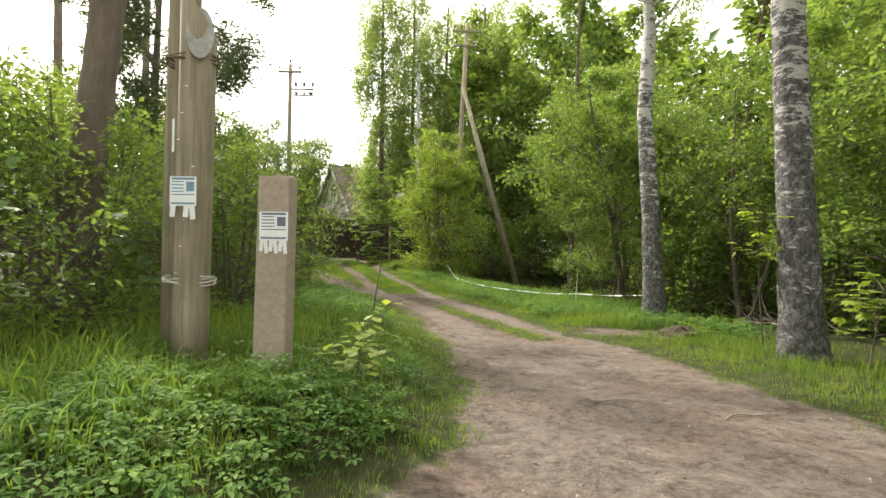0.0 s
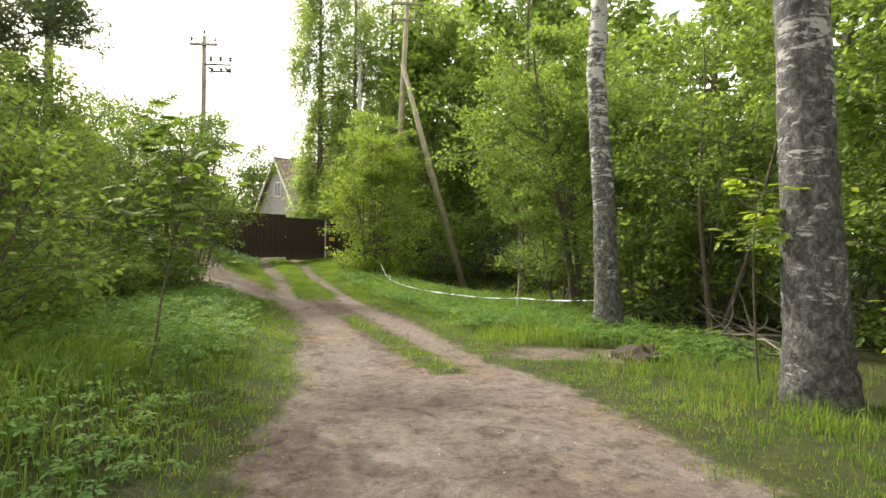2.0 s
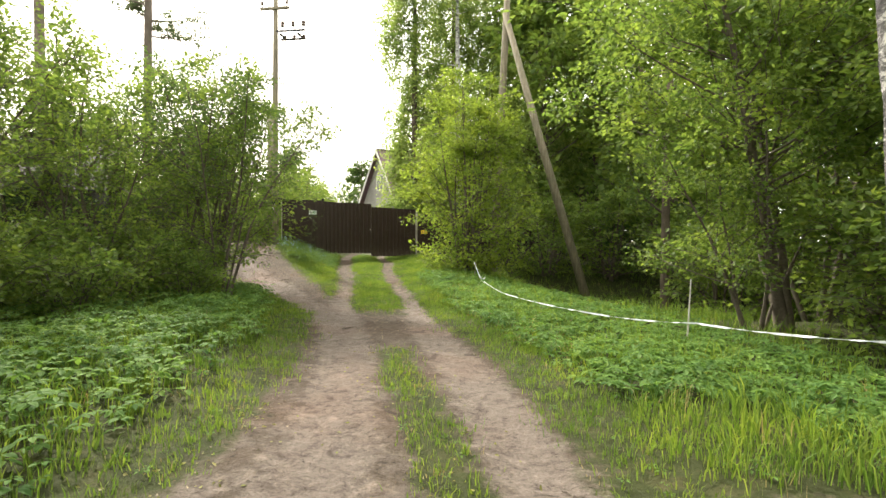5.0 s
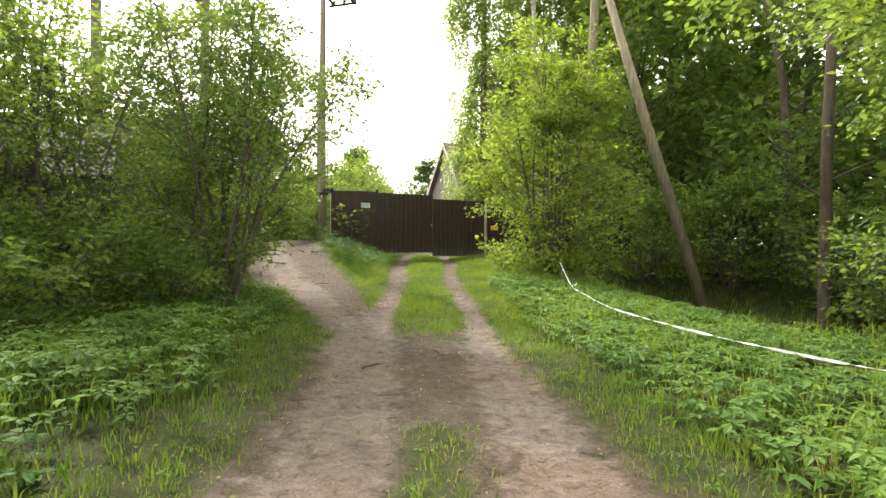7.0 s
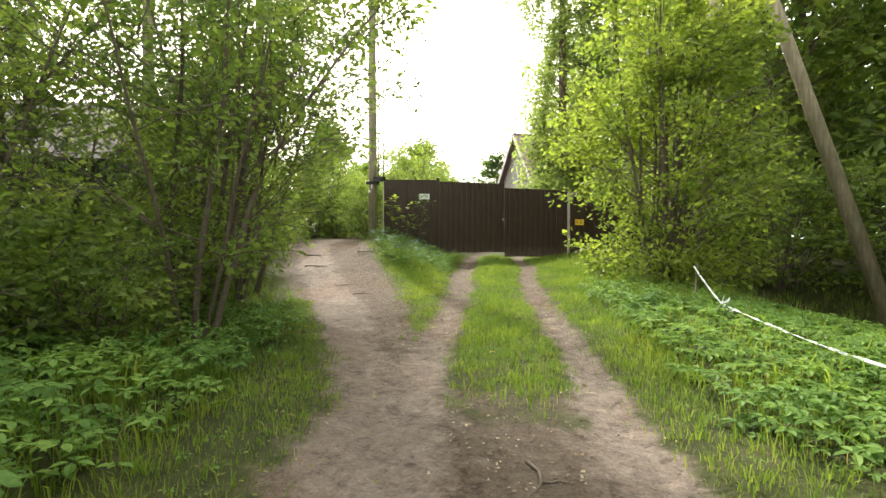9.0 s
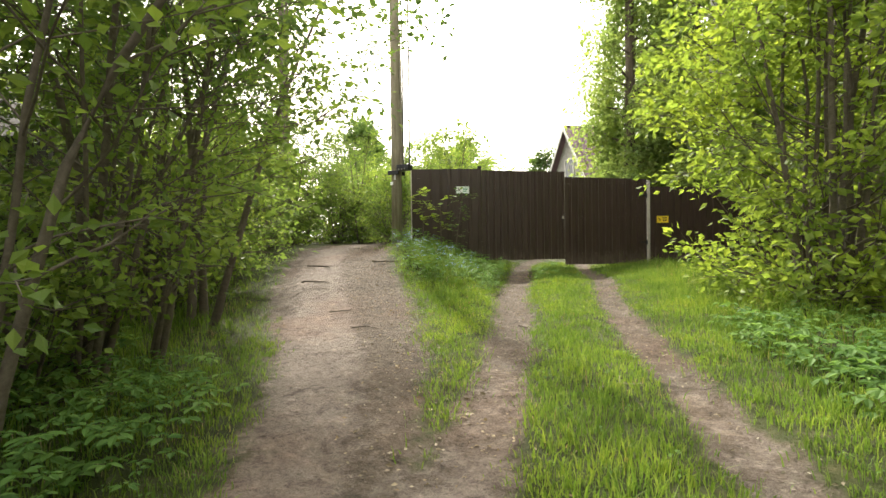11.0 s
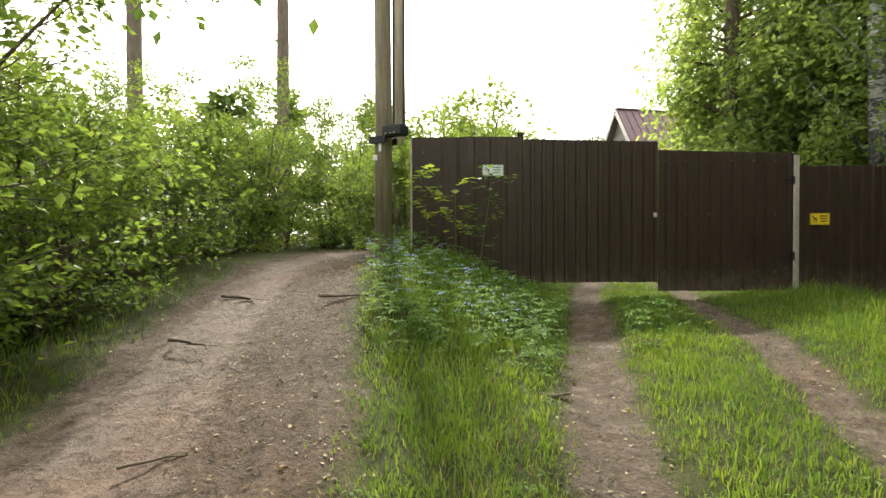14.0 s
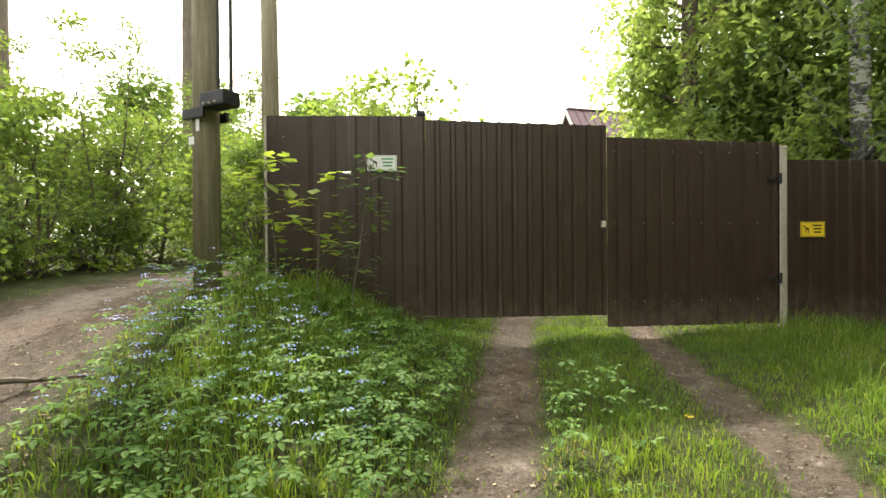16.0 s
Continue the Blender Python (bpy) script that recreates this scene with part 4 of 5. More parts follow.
def spruce(x, y, height, spread, label, leaves=16000, needle=0.16):
    ob = thing("spruce", x, y, ground_z(x, y) - 0.1, label, "tree")
    put_mesh("trunk", *tube([(0, 0, 0), (0, 0, height * 0.5), (0, 0, height)], [0.16, 0.1, 0.02], 8)[:2], PINE_BARK, ob, smooth_shade=True)
    C, D, n = [], [], 0
    rows = int(height / 0.32)
    for r in range(rows):
        z = 0.5 + (height - 0.6) * r / rows
        w = spread * (1 - r / rows) ** 0.85 + 0.15
        for k in range(7):
            a = rng.uniform(0, 2 * np.pi)
            m = max(8, int(leaves / rows / 7))
            u = rng.uniform(0.1, 1, m) ** 0.7
            wide = rng.normal(size=m) * 0.16 * (1.1 - u)
            C.append(np.stack([np.cos(a) * u * w - np.sin(a) * wide * w, np.sin(a) * u * w + np.cos(a) * wide * w, z - 0.30 * u * w - rng.uniform(0, 0.22, m) * u], 1))
            D.append(np.tile([math.cos(a), math.sin(a), -0.45], (m, 1)))
    v, f = leaf_cards(np.concatenate(C), needle, 0.5, 0.22, np.concatenate(D), 0.5)
    put_mesh("crown", v, f, NEEDLE, ob)


spruce(-3.3, 38.6, 11.0, 2.4, "dark green spruce standing behind the fence", 24000, 0.2)
spruce(-9.6, 18.4, 5.6, 1.9, "dark drooping spruce among the young trees of the thicket", 16000, 0.13)
spruce(-11.0, 60.0, 9.0, 2.2, "small dark spruce on the distant skyline", 4000, 0.35)
spruce(-20.0, 75.0, 8.0, 2.2, "small dark spruce on the distant skyline", 3000, 0.4)


# ---- bushes and trees with leaves ----
round_bush = woody("willow_bush", 7.0, 0.07, 2.15, stems=12, low=0.06, limbs=150, leaves=25000, leaf=0.115, leafmat=LEAF_WILLOW, label="dense rounded bright green willow bush beside the track", category="bush", clump=0.28, shape=0.5, splay=(0.03, 0.2), reach=2.45)
plant(round_bush, [(-0.3, 25.1, 0, 1.0)])
plant(woody("alder", 8.0, 0.12, 2.9, stems=3, low=0.34, limbs=70, leaves=28000, leaf=0.10, leafmat=LEAF_BRIGHT, lean=(-0.06, 0.02), label="young tree with light green leaves hanging over the track", clump=0.3), [(5.9, 16.6, 20, 1.0)])
right = woody("alder", 7.5, 0.09, 2.2, stems=4, low=0.16, limbs=64, leaves=11000, leaf=0.12, leafmat=LEAF_BRIGHT, label="bushy young tree at the edge of the wood", clump=0.32)
plant(right, [(7.2, 12.6, 0, 0.9), (8.2, 15.6, 80, 1.0), (7.4, 19.0, 200, 1.1), (9.0, 9.6, 140, 0.95), (7.8, 6.2, 260, 0.95), (9.5, 3.0, 30, 1.0), (10.8, 12.4, 310, 1.2), (5.2, 16.3, 100, 0.62)], "trees at the edge of the wood")
under = woody("undergrowth_bush", 3.0, 0.05, 1.7, stems=7, low=0.05, limbs=44, leaves=4600, leaf=0.13, leafmat=LEAF_BRIGHT, label="dark shady bush under the trees", category="bush", clump=0.25)
plant(under, [(6.6, 14.2, 0, 0.9), (8.6, 11.0, 60, 0.9), (8.0, 13.5, 130, 1.0), (7.6, 17.2, 200, 1.0), (9.4, 7.4, 300, 1.0), (6.6, 21.5, 20, 1.0), (8.6, 23.5, 90, 1.2), (5.0, 29.5, 160, 1.3), (2.4, 29.6, 240, 1.2), (10.5, 18.5, 10, 1.4), (7.8, 27.0, 70, 1.3)], "shady bushes under the trees")

thicket = woody("rowan", 5.8, 0.05, 1.5, stems=4, low=0.14, limbs=48, leaves=5600, leaf=0.085, leafmat=LEAF_BRIGHT, label="slender young tree in the thicket beside the track", clump=0.24, shape=0.7, splay=(0.05, 0.24))
plant(thicket, [(-4.9, 17.8, 0, 0.98), (-5.9, 18.9, 50, 0.9), (-13.2, 28.6, 30, 0.8), (-14.8, 26.6, 150, 0.85), (-12.4, 31.4, 270, 0.75), (-16.0, 24.6, 60, 0.9), (-8.9, 17.0, 10, 1.2), (-8.9, 14.4, 90, 1.2), (-10.2, 16.0, 240, 1.25), (-6.3, 19.7, 70, 0.95), (-6.5, 16.0, 140, 1.0), (-7.6, 18.2, 200, 1.05), (-6.0, 14.0, 260, 0.9), (-7.8, 14.6, 320, 1.0), (-5.6, 11.6, 30, 0.85), (-8.3, 20.8, 110, 0.95), (-7.6, 12.0, 180, 1.0), (-9.4, 21.6, 20, 0.9)], "young trees of the thicket")
shady = woody("maple", 6.0, 0.06, 1.7, stems=5, low=0.4, limbs=60, leaves=8500, leaf=0.09, leafmat=LEAF_MID, label="leafy young tree shading the fork of the track", clump=0.3, shape=0.75)
plant(shady, [(-6.2, 19.0, 0, 0.95), (-7.4, 21.0, 100, 1.05)], "leafy young trees at the fork")
dense = woody("bush", 3.2, 0.05, 1.7, stems=8, low=0.05, limbs=56, leaves=8000, leaf=0.09, leafmat=LEAF_BRIGHT, label="dense green bush at the side of the track", category="bush", clump=0.24)
plant(dense, [(-3.3, 8.2, 0, 0.92), (-4.2, 5.8, 100, 0.9), (-5.2, 9.3, 220, 1.0), (-9.2, 21.7, 40, 0.95), (-10.4, 22.8, 160, 0.85), (-6.3, 4.0, 300, 1.1), (-5.4, 6.8, 20, 1.1), (-12.4, 26.2, 60, 0.6), (-13.5, 28.6, 10, 0.65), (-13.3, 31.0, 200, 0.65), (-15.5, 26.5, 110, 0.8), (-10.0, 23.3, 250, 0.9)], "bushes along the bank")
low_bush = woody("low_bush", 1.5, 0.03, 0.85, stems=6, low=0.05, limbs=30, leaves=2600, leaf=0.09, leafmat=LEAF_BRIGHT, label="low leafy bush at the foot of the thicket", category="bush", clump=0.22, ends=4)
plant(low_bush, [(-5.0, 16.9, 70, 0.9), (-5.5, 15.6, 10, 1.0), (-5.2, 14.3, 130, 0.9), (-5.7, 12.8, 200, 1.0), (-6.6, 17.6, 290, 1.2), (-6.9, 14.9, 40, 1.2), (-5.9, 18.4, 170, 0.9), (-5.0, 11.6, 330, 1.0), (-7.6, 16.4, 100, 1.3), (-6.4, 16.4, 220, 1.1), (-6.6, 13.6, 310, 1.1)], "low bushes under the thicket")
hedge = woody("hedge_bush", 3.6, 0.05, 1.7, stems=8, low=0.05, limbs=56, leaves=6000, leaf=0.12, leafmat=LEAF_BRIGHT, label="sunlit green bush beside the side track", category="bush", clump=0.26, ends=4)
plant(hedge, [(-11.9, 25.3, 0, 0.8), (-12.9, 27.4, 60, 0.9), (-14.0, 30.0, 130, 1.0), (-14.6, 33.2, 190, 1.0), (-10.6, 33.5, 250, 1.0), (-9.6, 31.6, 310, 1.12), (-11.2, 36.4, 20, 1.2), (-15.2, 37.5, 80, 1.2), (-13.0, 41.0, 150, 1.3), (-8.4, 29.6, 200, 0.7), (-11.4, 31.6, 90, 0.75), (-12.8, 32.6, 10, 0.85), (-10.2, 35.2, 220, 1.0), (-8.8, 28.1, 40, 0.6), (-14.0, 24.5, 280, 1.0), (-17.5, 28.5, 330, 1.2)], "bushes along the side track")
wood = woody("forest_tree", 13.0, 0.16, 2.9, stems=1, low=0.12, limbs=36, leaves=4000, leaf=0.33, leafmat=LEAF_BRIGHT, label="tall leafy tree of the wood", clump=0.5, shape=0.8, bark=BARK)
plant(wood, [(3.0, 33.0, 0, 1.1), (7.0, 31.0, 50, 1.15), (10.5, 27.0, 100, 1.1), (11.5, 21.5, 150, 1.1), (12.5, 16.5, 200, 1.0), (13.5, 11.5, 250, 1.05), (12.5, 6.5, 300, 1.0), (13.0, 1.5, 350, 1.0), (11.5, 34.0, 30, 1.3), (17.0, 24.0, 80, 1.3), (18.0, 15.0, 130, 1.25), (18.5, 6.5, 180, 1.2),
             (4.8, 36.5, 20, 1.35), (8.8, 36.0, 120, 1.35), (1.5, 42.0, 230, 1.4), (6.0, 40.0, 280, 1.35), (-14.5, 13.0, 330, 0.75), (-13.0, 6.0, 60, 0.8), (-10.0, 1.0, 110, 0.9), (12.0, -6.0, 10, 1.1), (4.0, -14.0, 80, 1.0), (-6.0, -12.0, 140, 1.1), (-14.0, -4.0, 200, 1.0)], "tall trees of the wood")
distant = woody("distant_tree", 9.0, 0.15, 2.6, stems=1, low=0.1, limbs=24, leaves=2200, leaf=0.46, leafmat=LEAF_MID, label="distant leafy green tree on the skyline", clump=0.5, bark=BARK)
plant(distant, [(-8.0, 66.0, 40, 0.6)] + [(-18.0, 70.0, 0, 1.0), (-24.0, 66.0, 60, 1.1), (-30.0, 58.0, 120, 1.2), (-13.0, 78.0, 180, 1.0), (-6.0, 72.0, 240, 1.1), (-36.0, 48.0, 300, 1.2), (-30.0, 40.0, 30, 1.0), (-26.0, 22.0, 90, 1.0), (-21.0, 44.0, 150, 0.8), (-2.0, 62.0, 200, 1.3), (4.0, 58.0, 250, 1.4)], "distant trees")


# ---- house and shed ----
def house():
    ob = thing("house", -11.7, 55.8, 0.8, "grey sided house with a steep purple sheet roof behind the gate", "house", turn=-45)
    W, L, E, R = 6.6, 10.0, 3.6, 8.3
    bm = bmesh.new()
    pr = [(-W / 2, 0), (W / 2, 0), (W / 2, E), (0, R - 0.25), (-W / 2, E)]
    a = [bm.verts.new((x, 0, z)) for x, z in pr]
    b = [bm.verts.new((x, L, z)) for x, z in pr]
    bm.faces.new(a)
    bm.faces.new(b[::-1])
    for i in range(5):
        bm.faces.new((a[i], b[i], b[(i + 1) % 5], a[(i + 1) % 5]))
    part("wall", bm, SIDING, ob)
    ang = math.atan2(R - E, W / 2)
    for s in (-1, 1):
        ln = math.hypot(W / 2, R - E) + 0.5
        roof = part("roof", box((ln, L + 1.0, 0.10), (s * (math.cos(ang) * ln / 2), L / 2, R + 0.05 - math.sin(ang) * ln / 2), 0.01, Matrix.Rotation(s * ang, 4, "Y")), ROOF, ob)
        for k in range(22):
            y = -0.45 + k * (L + 0.9) / 21
            part("seam", box((ln, 0.04, 0.05), (s * (math.cos(ang) * ln / 2 + 0.05), y, R + 0.11 - math.sin(ang) * ln / 2), 0.0, Matrix.Rotation(s * ang, 4, "Y")), ROOF, roof)
        part("bargeboard", box((ln, 0.06, 0.22), (s * (math.cos(ang) * ln / 2), -0.54, R - 0.05 - math.sin(ang) * ln / 2), 0.01, Matrix.Rotation(s * ang, 4, "Y")), TRIM, ob)
    part("ridge_cap", box((0.30, L + 1.0, 0.06), (0, L / 2, R + 0.13), 0.01), ROOF, ob)
    for z in np.arange(0.4, R - 0.6, 0.22):
        half = W / 2 if z < E else W / 2 * (R - z) / (R - E)
        part("board", box((2 * half - 0.05, 0.03, 0.20), (0, -0.016, z), 0.004), SIDING, ob)
    for x, z, w, h in ((0, 5.3, 1.1, 1.3), (-1.6, 1.7, 1.2, 1.4), (1.6, 1.7, 1.2, 1.4)):
        win = part("window", box((w, 0.05, h), (x, -0.05, z), 0.01), GLASS, ob)
        part("window_frame", join([box((w + 0.16, 0.06, 0.09), (x, -0.07, z + s * (h / 2 + 0.03)), 0.01) for s in (-1, 1)] + [box((0.09, 0.06, h + 0.1), (x + s * (w / 2 + 0.03), -0.07, z), 0.01) for s in (-1, 1)]
                                  + [box((0.05, 0.05, h), (x, -0.07, z), 0.008)]), TRIM, win)


house()


def shed():
    ob = thing("shed", -13.4, 20.6, ground_z(-13, 20.5) - 0.1, "dark board shed half hidden behind the thicket", "shed", turn=-55)
    W, L, E, R = 4.6, 5.0, 2.7, 4.1
    for s in (-1, 1):
        for k in range(30):
            part("board", box((0.035, 0.155, E), (s * W / 2, -L / 2 + 0.08 + k * L / 30, E / 2), 0.004), DARKWOOD, ob)
        for k in range(27):
            x = -W / 2 + 0.09 + k * W / 27
            part("board", box((0.155, 0.035, E + (R - E) * (1 - abs(x) / (W / 2))), (x, s * L / 2, (E + (R - E) * (1 - abs(x) / (W / 2))) / 2), 0.004), DARKWOOD, ob)
        ang = math.atan2(R - E, W / 2)
        ln = math.hypot(W / 2, R - E) + 0.4
        part("roof", box((ln, L + 0.8, 0.09), (s * math.cos(ang) * ln / 2, 0, R + 0.06 - math.sin(ang) * ln / 2), 0.01, Matrix.Rotation(s * ang, 4, "Y")), DARKWOOD, ob)


shed()
teal = thing("sheet_fence", -9.2, 7.2, ground_z(-9.2, 7.2) - 0.1, "teal sheet fence glimpsed behind the bushes", "fence", turn=60)
for k in range(5):
    bm = sheet(k * 1.0 - 2.5, k * 1.0 - 1.48, 0.0, 2.5, 0.2, 0.02)
    part("sheet", bm, TEAL, teal)


# ---- saplings with large leaves ----
def big_leaf(c, d, size, lobes):
    """A broad leaf of several lobes that spread from its stalk, slightly cupped."""
    c, d = np.asarray(c, float), np.asarray(d, float)
    d = d / np.linalg.norm(d)
    side = np.cross(d, [0, 0, 1.0])
    side /= np.linalg.norm(side) + 1e-9
    up = np.cross(side, d)
    V, Fc = [], []
    for k in range(lobes):
        a = (k - (lobes - 1) / 2) * (1.9 / max(1, lobes - 1) if lobes > 1 else 0)
        ln = size * (1.0 - 0.30 * abs(a))
        w = d * math.cos(a) + side * math.sin(a)
        s2 = np.cross(w, up)
        wid = ln * (0.26 if lobes > 1 else 0.46)
        o = len(V)
        V += [c, c + w * ln * 0.55 + s2 * wid - up * ln * 0.05, c + w * ln - up * ln * 0.18, c + w * ln * 0.55 - s2 * wid - up * ln * 0.05]
        Fc.append((o, o + 1, o + 2, o + 3))
    return np.array(V), np.array(Fc)


def sapling(name, x, y, height, shoots, size, lobes, mat, label, span=0.5, low=0.3, lean=(0, 0), per=9):
    ob = thing(name, x, y, ground_z(x, y) - 0.03, label, "plant")
    stem = limb_path((0, 0, 0), (lean[0], lean[1], 1), height, 6, 0.12)
    LV, LF, lo = [], [], 0

    def tube_add(p, r0, r1, what="shoot"):
        v, f, _, _ = tube(p, np.linspace(r0, r1, len(p)), 6)
        put_mesh(what, v, f, TWIG, ob, smooth_shade=True)
    tube_add(stem, 0.012, 0.004, "stem")
    for k in range(shoots):
        u = low + (1 - low) * (k + 0.5) / shoots
        i = min(int(u * 6), 5)
        a = k * 2.4 + rng.uniform(-0.4, 0.4)
        sh = limb_path(stem[i] + (stem[i + 1] - stem[i]) * (u * 6 - i), (math.cos(a), math.sin(a), 0.5), span * rng.uniform(0.6, 1.1), 4, 0.2)
        tube_add(sh, 0.006, 0.002)
        for e in range(per):
            q = sh[rng.integers(1, 5)] + rng.normal(size=3) * 0.05
            v, f = big_leaf(q, (math.cos(a) + rng.normal() * 0.7, math.sin(a) + rng.normal() * 0.7, rng.normal() * 0.25), size * rng.uniform(0.7, 1.2), lobes)
            LV.append(v)
            LF.append(f + lo)
            lo += len(v)
    put_mesh("foliage", np.concatenate(LV), np.concatenate(LF), mat, ob)
    return ob


sapling("lilac_sapling", -0.62, 3.85, 0.62, 9, 0.10, 1, LEAF_YELLOW, "small sapling with broad pale green leaves in the grass", 0.30, 0.3, (0.05, 0), 8)
sapling("maple_sapling", -1.0, 7.3, 2.1, 16, 0.16, 5, LEAF_BRIGHT, "maple sapling with wide lobed leaves at the edge of the bushes", 0.5, 0.4, (0.12, 0))
sapling("maple_sapling", -2.6, 4.9, 1.3, 8, 0.11, 5, LEAF_MID, "maple sapling with wide lobed leaves at the edge of the bushes", 0.45, 0.35)
sapling("maple_sapling", -3.3, 3.6, 1.6, 9, 0.12, 5, LEAF_MID, "maple sapling with wide lobed leaves at the edge of the bushes", 0.5, 0.35)
sapling("maple_sapling", 5.0, 6.1, 1.2, 14, 0.13, 5, LEAF_YELLOW, "bright yellow green maple sapling beside the thick birch", 0.6, 0.3, (0.0, -0.1))
sapling("maple_sapling", 4.82, 7.8, 2.25, 7, 0.14, 5, LEAF_YELLOW, "bright maple sapling with a thin stem beside the thick birch", 0.34, 0.62, (-0.36, -0.25), 6)
sapling("hazel_sapling", -7.4, 26.9, 1.3, 7, 0.14, 1, LEAF_YELLOW, "young hazel with round bright leaves in front of the brown fence", 0.34, 0.4, (0.1, 0.05), 10)
sapling("hazel_sapling", -6.75, 27.2, 1.5, 10, 0.09, 1, LEAF_MID, "thin leafy shoot in front of the brown fence", 0.30, 0.3, (0.04, 0), 12)
sapling("hazel_sapling", -6.98, 27.0, 1.15, 6, 0.12, 1, LEAF_YELLOW, "young hazel with round bright leaves in front of the brown fence", 0.3, 0.4, (-0.1, 0.0), 9)
sapling("nettle_plant", -1.1, 29.9, 0.7, 6, 0.08, 1, WEED, "leafy weed at the foot of the brown fence", 0.2, 0.2)


# ---- barrier tape, stakes, earth and dead wood ----
def ribbon(points, width):
    """A thin twisted band with thickness."""
    pts = np.array(points, float)
    n = len(pts)
    bm = bmesh.new()
    rows = []
    for i, p in enumerate(pts):
        a = 0.9 + 1.1 * math.sin(i * 0.55) + 0.5 * math.sin(i * 1.7)
        d = pts[min(i + 1, n - 1)] - pts[max(i - 1, 0)]
        d /= np.linalg.norm(d)
        s = np.cross(d, [0, 0, 1.0])
        s /= np.linalg.norm(s)
        w = (s * math.cos(a) + np.array([0, 0, 1.0]) * math.sin(a)) * width / 2
        t_ = np.cross(d, w)
        t_ = t_ / np.linalg.norm(t_) * 0.001
        rows.append([bm.verts.new(p + q) for q in (w + t_, -w + t_, -w - t_, w - t_)])
    for r0, r1 in zip(rows, rows[1:]):
        for k in range(4):
            bm.faces.new((r0[k], r0[(k + 1) % 4], r1[(k + 1) % 4], r1[k]))
    bm.faces.new(rows[0])
    bm.faces.new(rows[-1][::-1])
    return bm


def hang(a, b, sag, n):
    a, b = np.array(a, float), np.array(b, float)
    s = np.linspace(0, 1, n)[:, None]
    p = a + (b - a) * s
    p[:, 2] -= sag * 4 * (s * (1 - s))[:, 0]
    return p


tape = new("barrier_tape")
tagged(tape, "thin white barrier tape sagging over the weeds between bush and birch", "tape")
SPANS = [((0.18, 22.4, 0.22), (0.47, 21.4, -0.21), 0.02), ((0.47, 21.4, -0.21), (1.15, 18.7, -0.29), 0.02), ((1.15, 18.7, -0.29), (2.6, 15.9, -0.29), 0.03),
         ((2.6, 15.9, -0.29), (3.75, 14.5, -0.2), 0.03), ((3.75, 14.5, -0.2), (4.85, 12.5, -0.03), 0.03)]
for a, b, sag in SPANS:
    part("tape_span", ribbon(hang(a, b, sag, 26), 0.024), TAPE, tape)
part("knot", join([ribbon(hang((0.47, 21.4, -0.21), (0.47 + dx, 21.4 + dy, -0.21 + dz), 0.02, 6), 0.04) for dx, dy, dz in ((0.14, -0.02, -0.10), (-0.10, -0.03, -0.14), (0.03, -0.05, 0.10), (0.10, 0.0, 0.06))]), TAPE, tape)
for x, y, h in ((3.74, 14.85, 0.95), (-1.75, 27.6, 0.55), (0.18, 22.45, 0.6)):
    st = thing("stake", x, y, ground_z(x, y) - 0.1, "thin pale peeled stick used as a stake", "stake")
    part("rod", tube_bm([(0, 0, 0), (0.02, 0, h * 0.5), (0.05, 0.02, h + 0.1)], [0.014, 0.012, 0.008], 7), DEADWOOD if y > 20 else ROPE, st)

mole = thing("earth_mound", 4.36, 9.58, ground_z(4.36, 9.58) - 0.02, "small heap of freshly dug dark earth in the grass", "mound")
bm = bmesh.new()
bmesh.ops.create_icosphere(bm, subdivisions=4, radius=0.37)
for v in bm.verts:
    k = noise.noise(v.co * 6) * 0.35 + noise.noise(v.co * 17) * 0.22
    v.co = v.co * (1 + k)
    v.co.z = max(-0.05, v.co.z * 0.5)
part("soil", bm, SOIL, mole, flat=False)
for i in range(9):
    a = rng.uniform(0, 6.28)
    bm = bmesh.new()
    bmesh.ops.create_icosphere(bm, subdivisions=1, radius=rng.uniform(0.02, 0.05))
    for v in bm.verts:
        v.co *= 1 + rng.normal() * 0.15
    bmesh.ops.translate(bm, vec=(math.cos(a) * rng.uniform(0.3, 0.6), math.sin(a) * rng.uniform(0.25, 0.5), 0.03), verts=bm.verts)
    part("clod", bm, SOIL, mole)

pile = thing("brushwood", 7.1, 11.6, ground_z(7.1, 11.6), "tangle of grey dead branches under the trees", "branches")
for i in range(22):
    a = rng.uniform(0, 6.28)
    p = limb_path((rng.normal() * 0.6, rng.normal() * 0.9, 0.05), (math.cos(a), math.sin(a), rng.uniform(0.0, 0.5)), rng.uniform(0.9, 1.9), 6, 0.35, -0.04)
    p[:, 2] = np.maximum(p[:, 2], 0.02)
    part("branch", tube_bm(p, np.linspace(0.022, 0.005, len(p)), 6), DEADWOOD, pile)

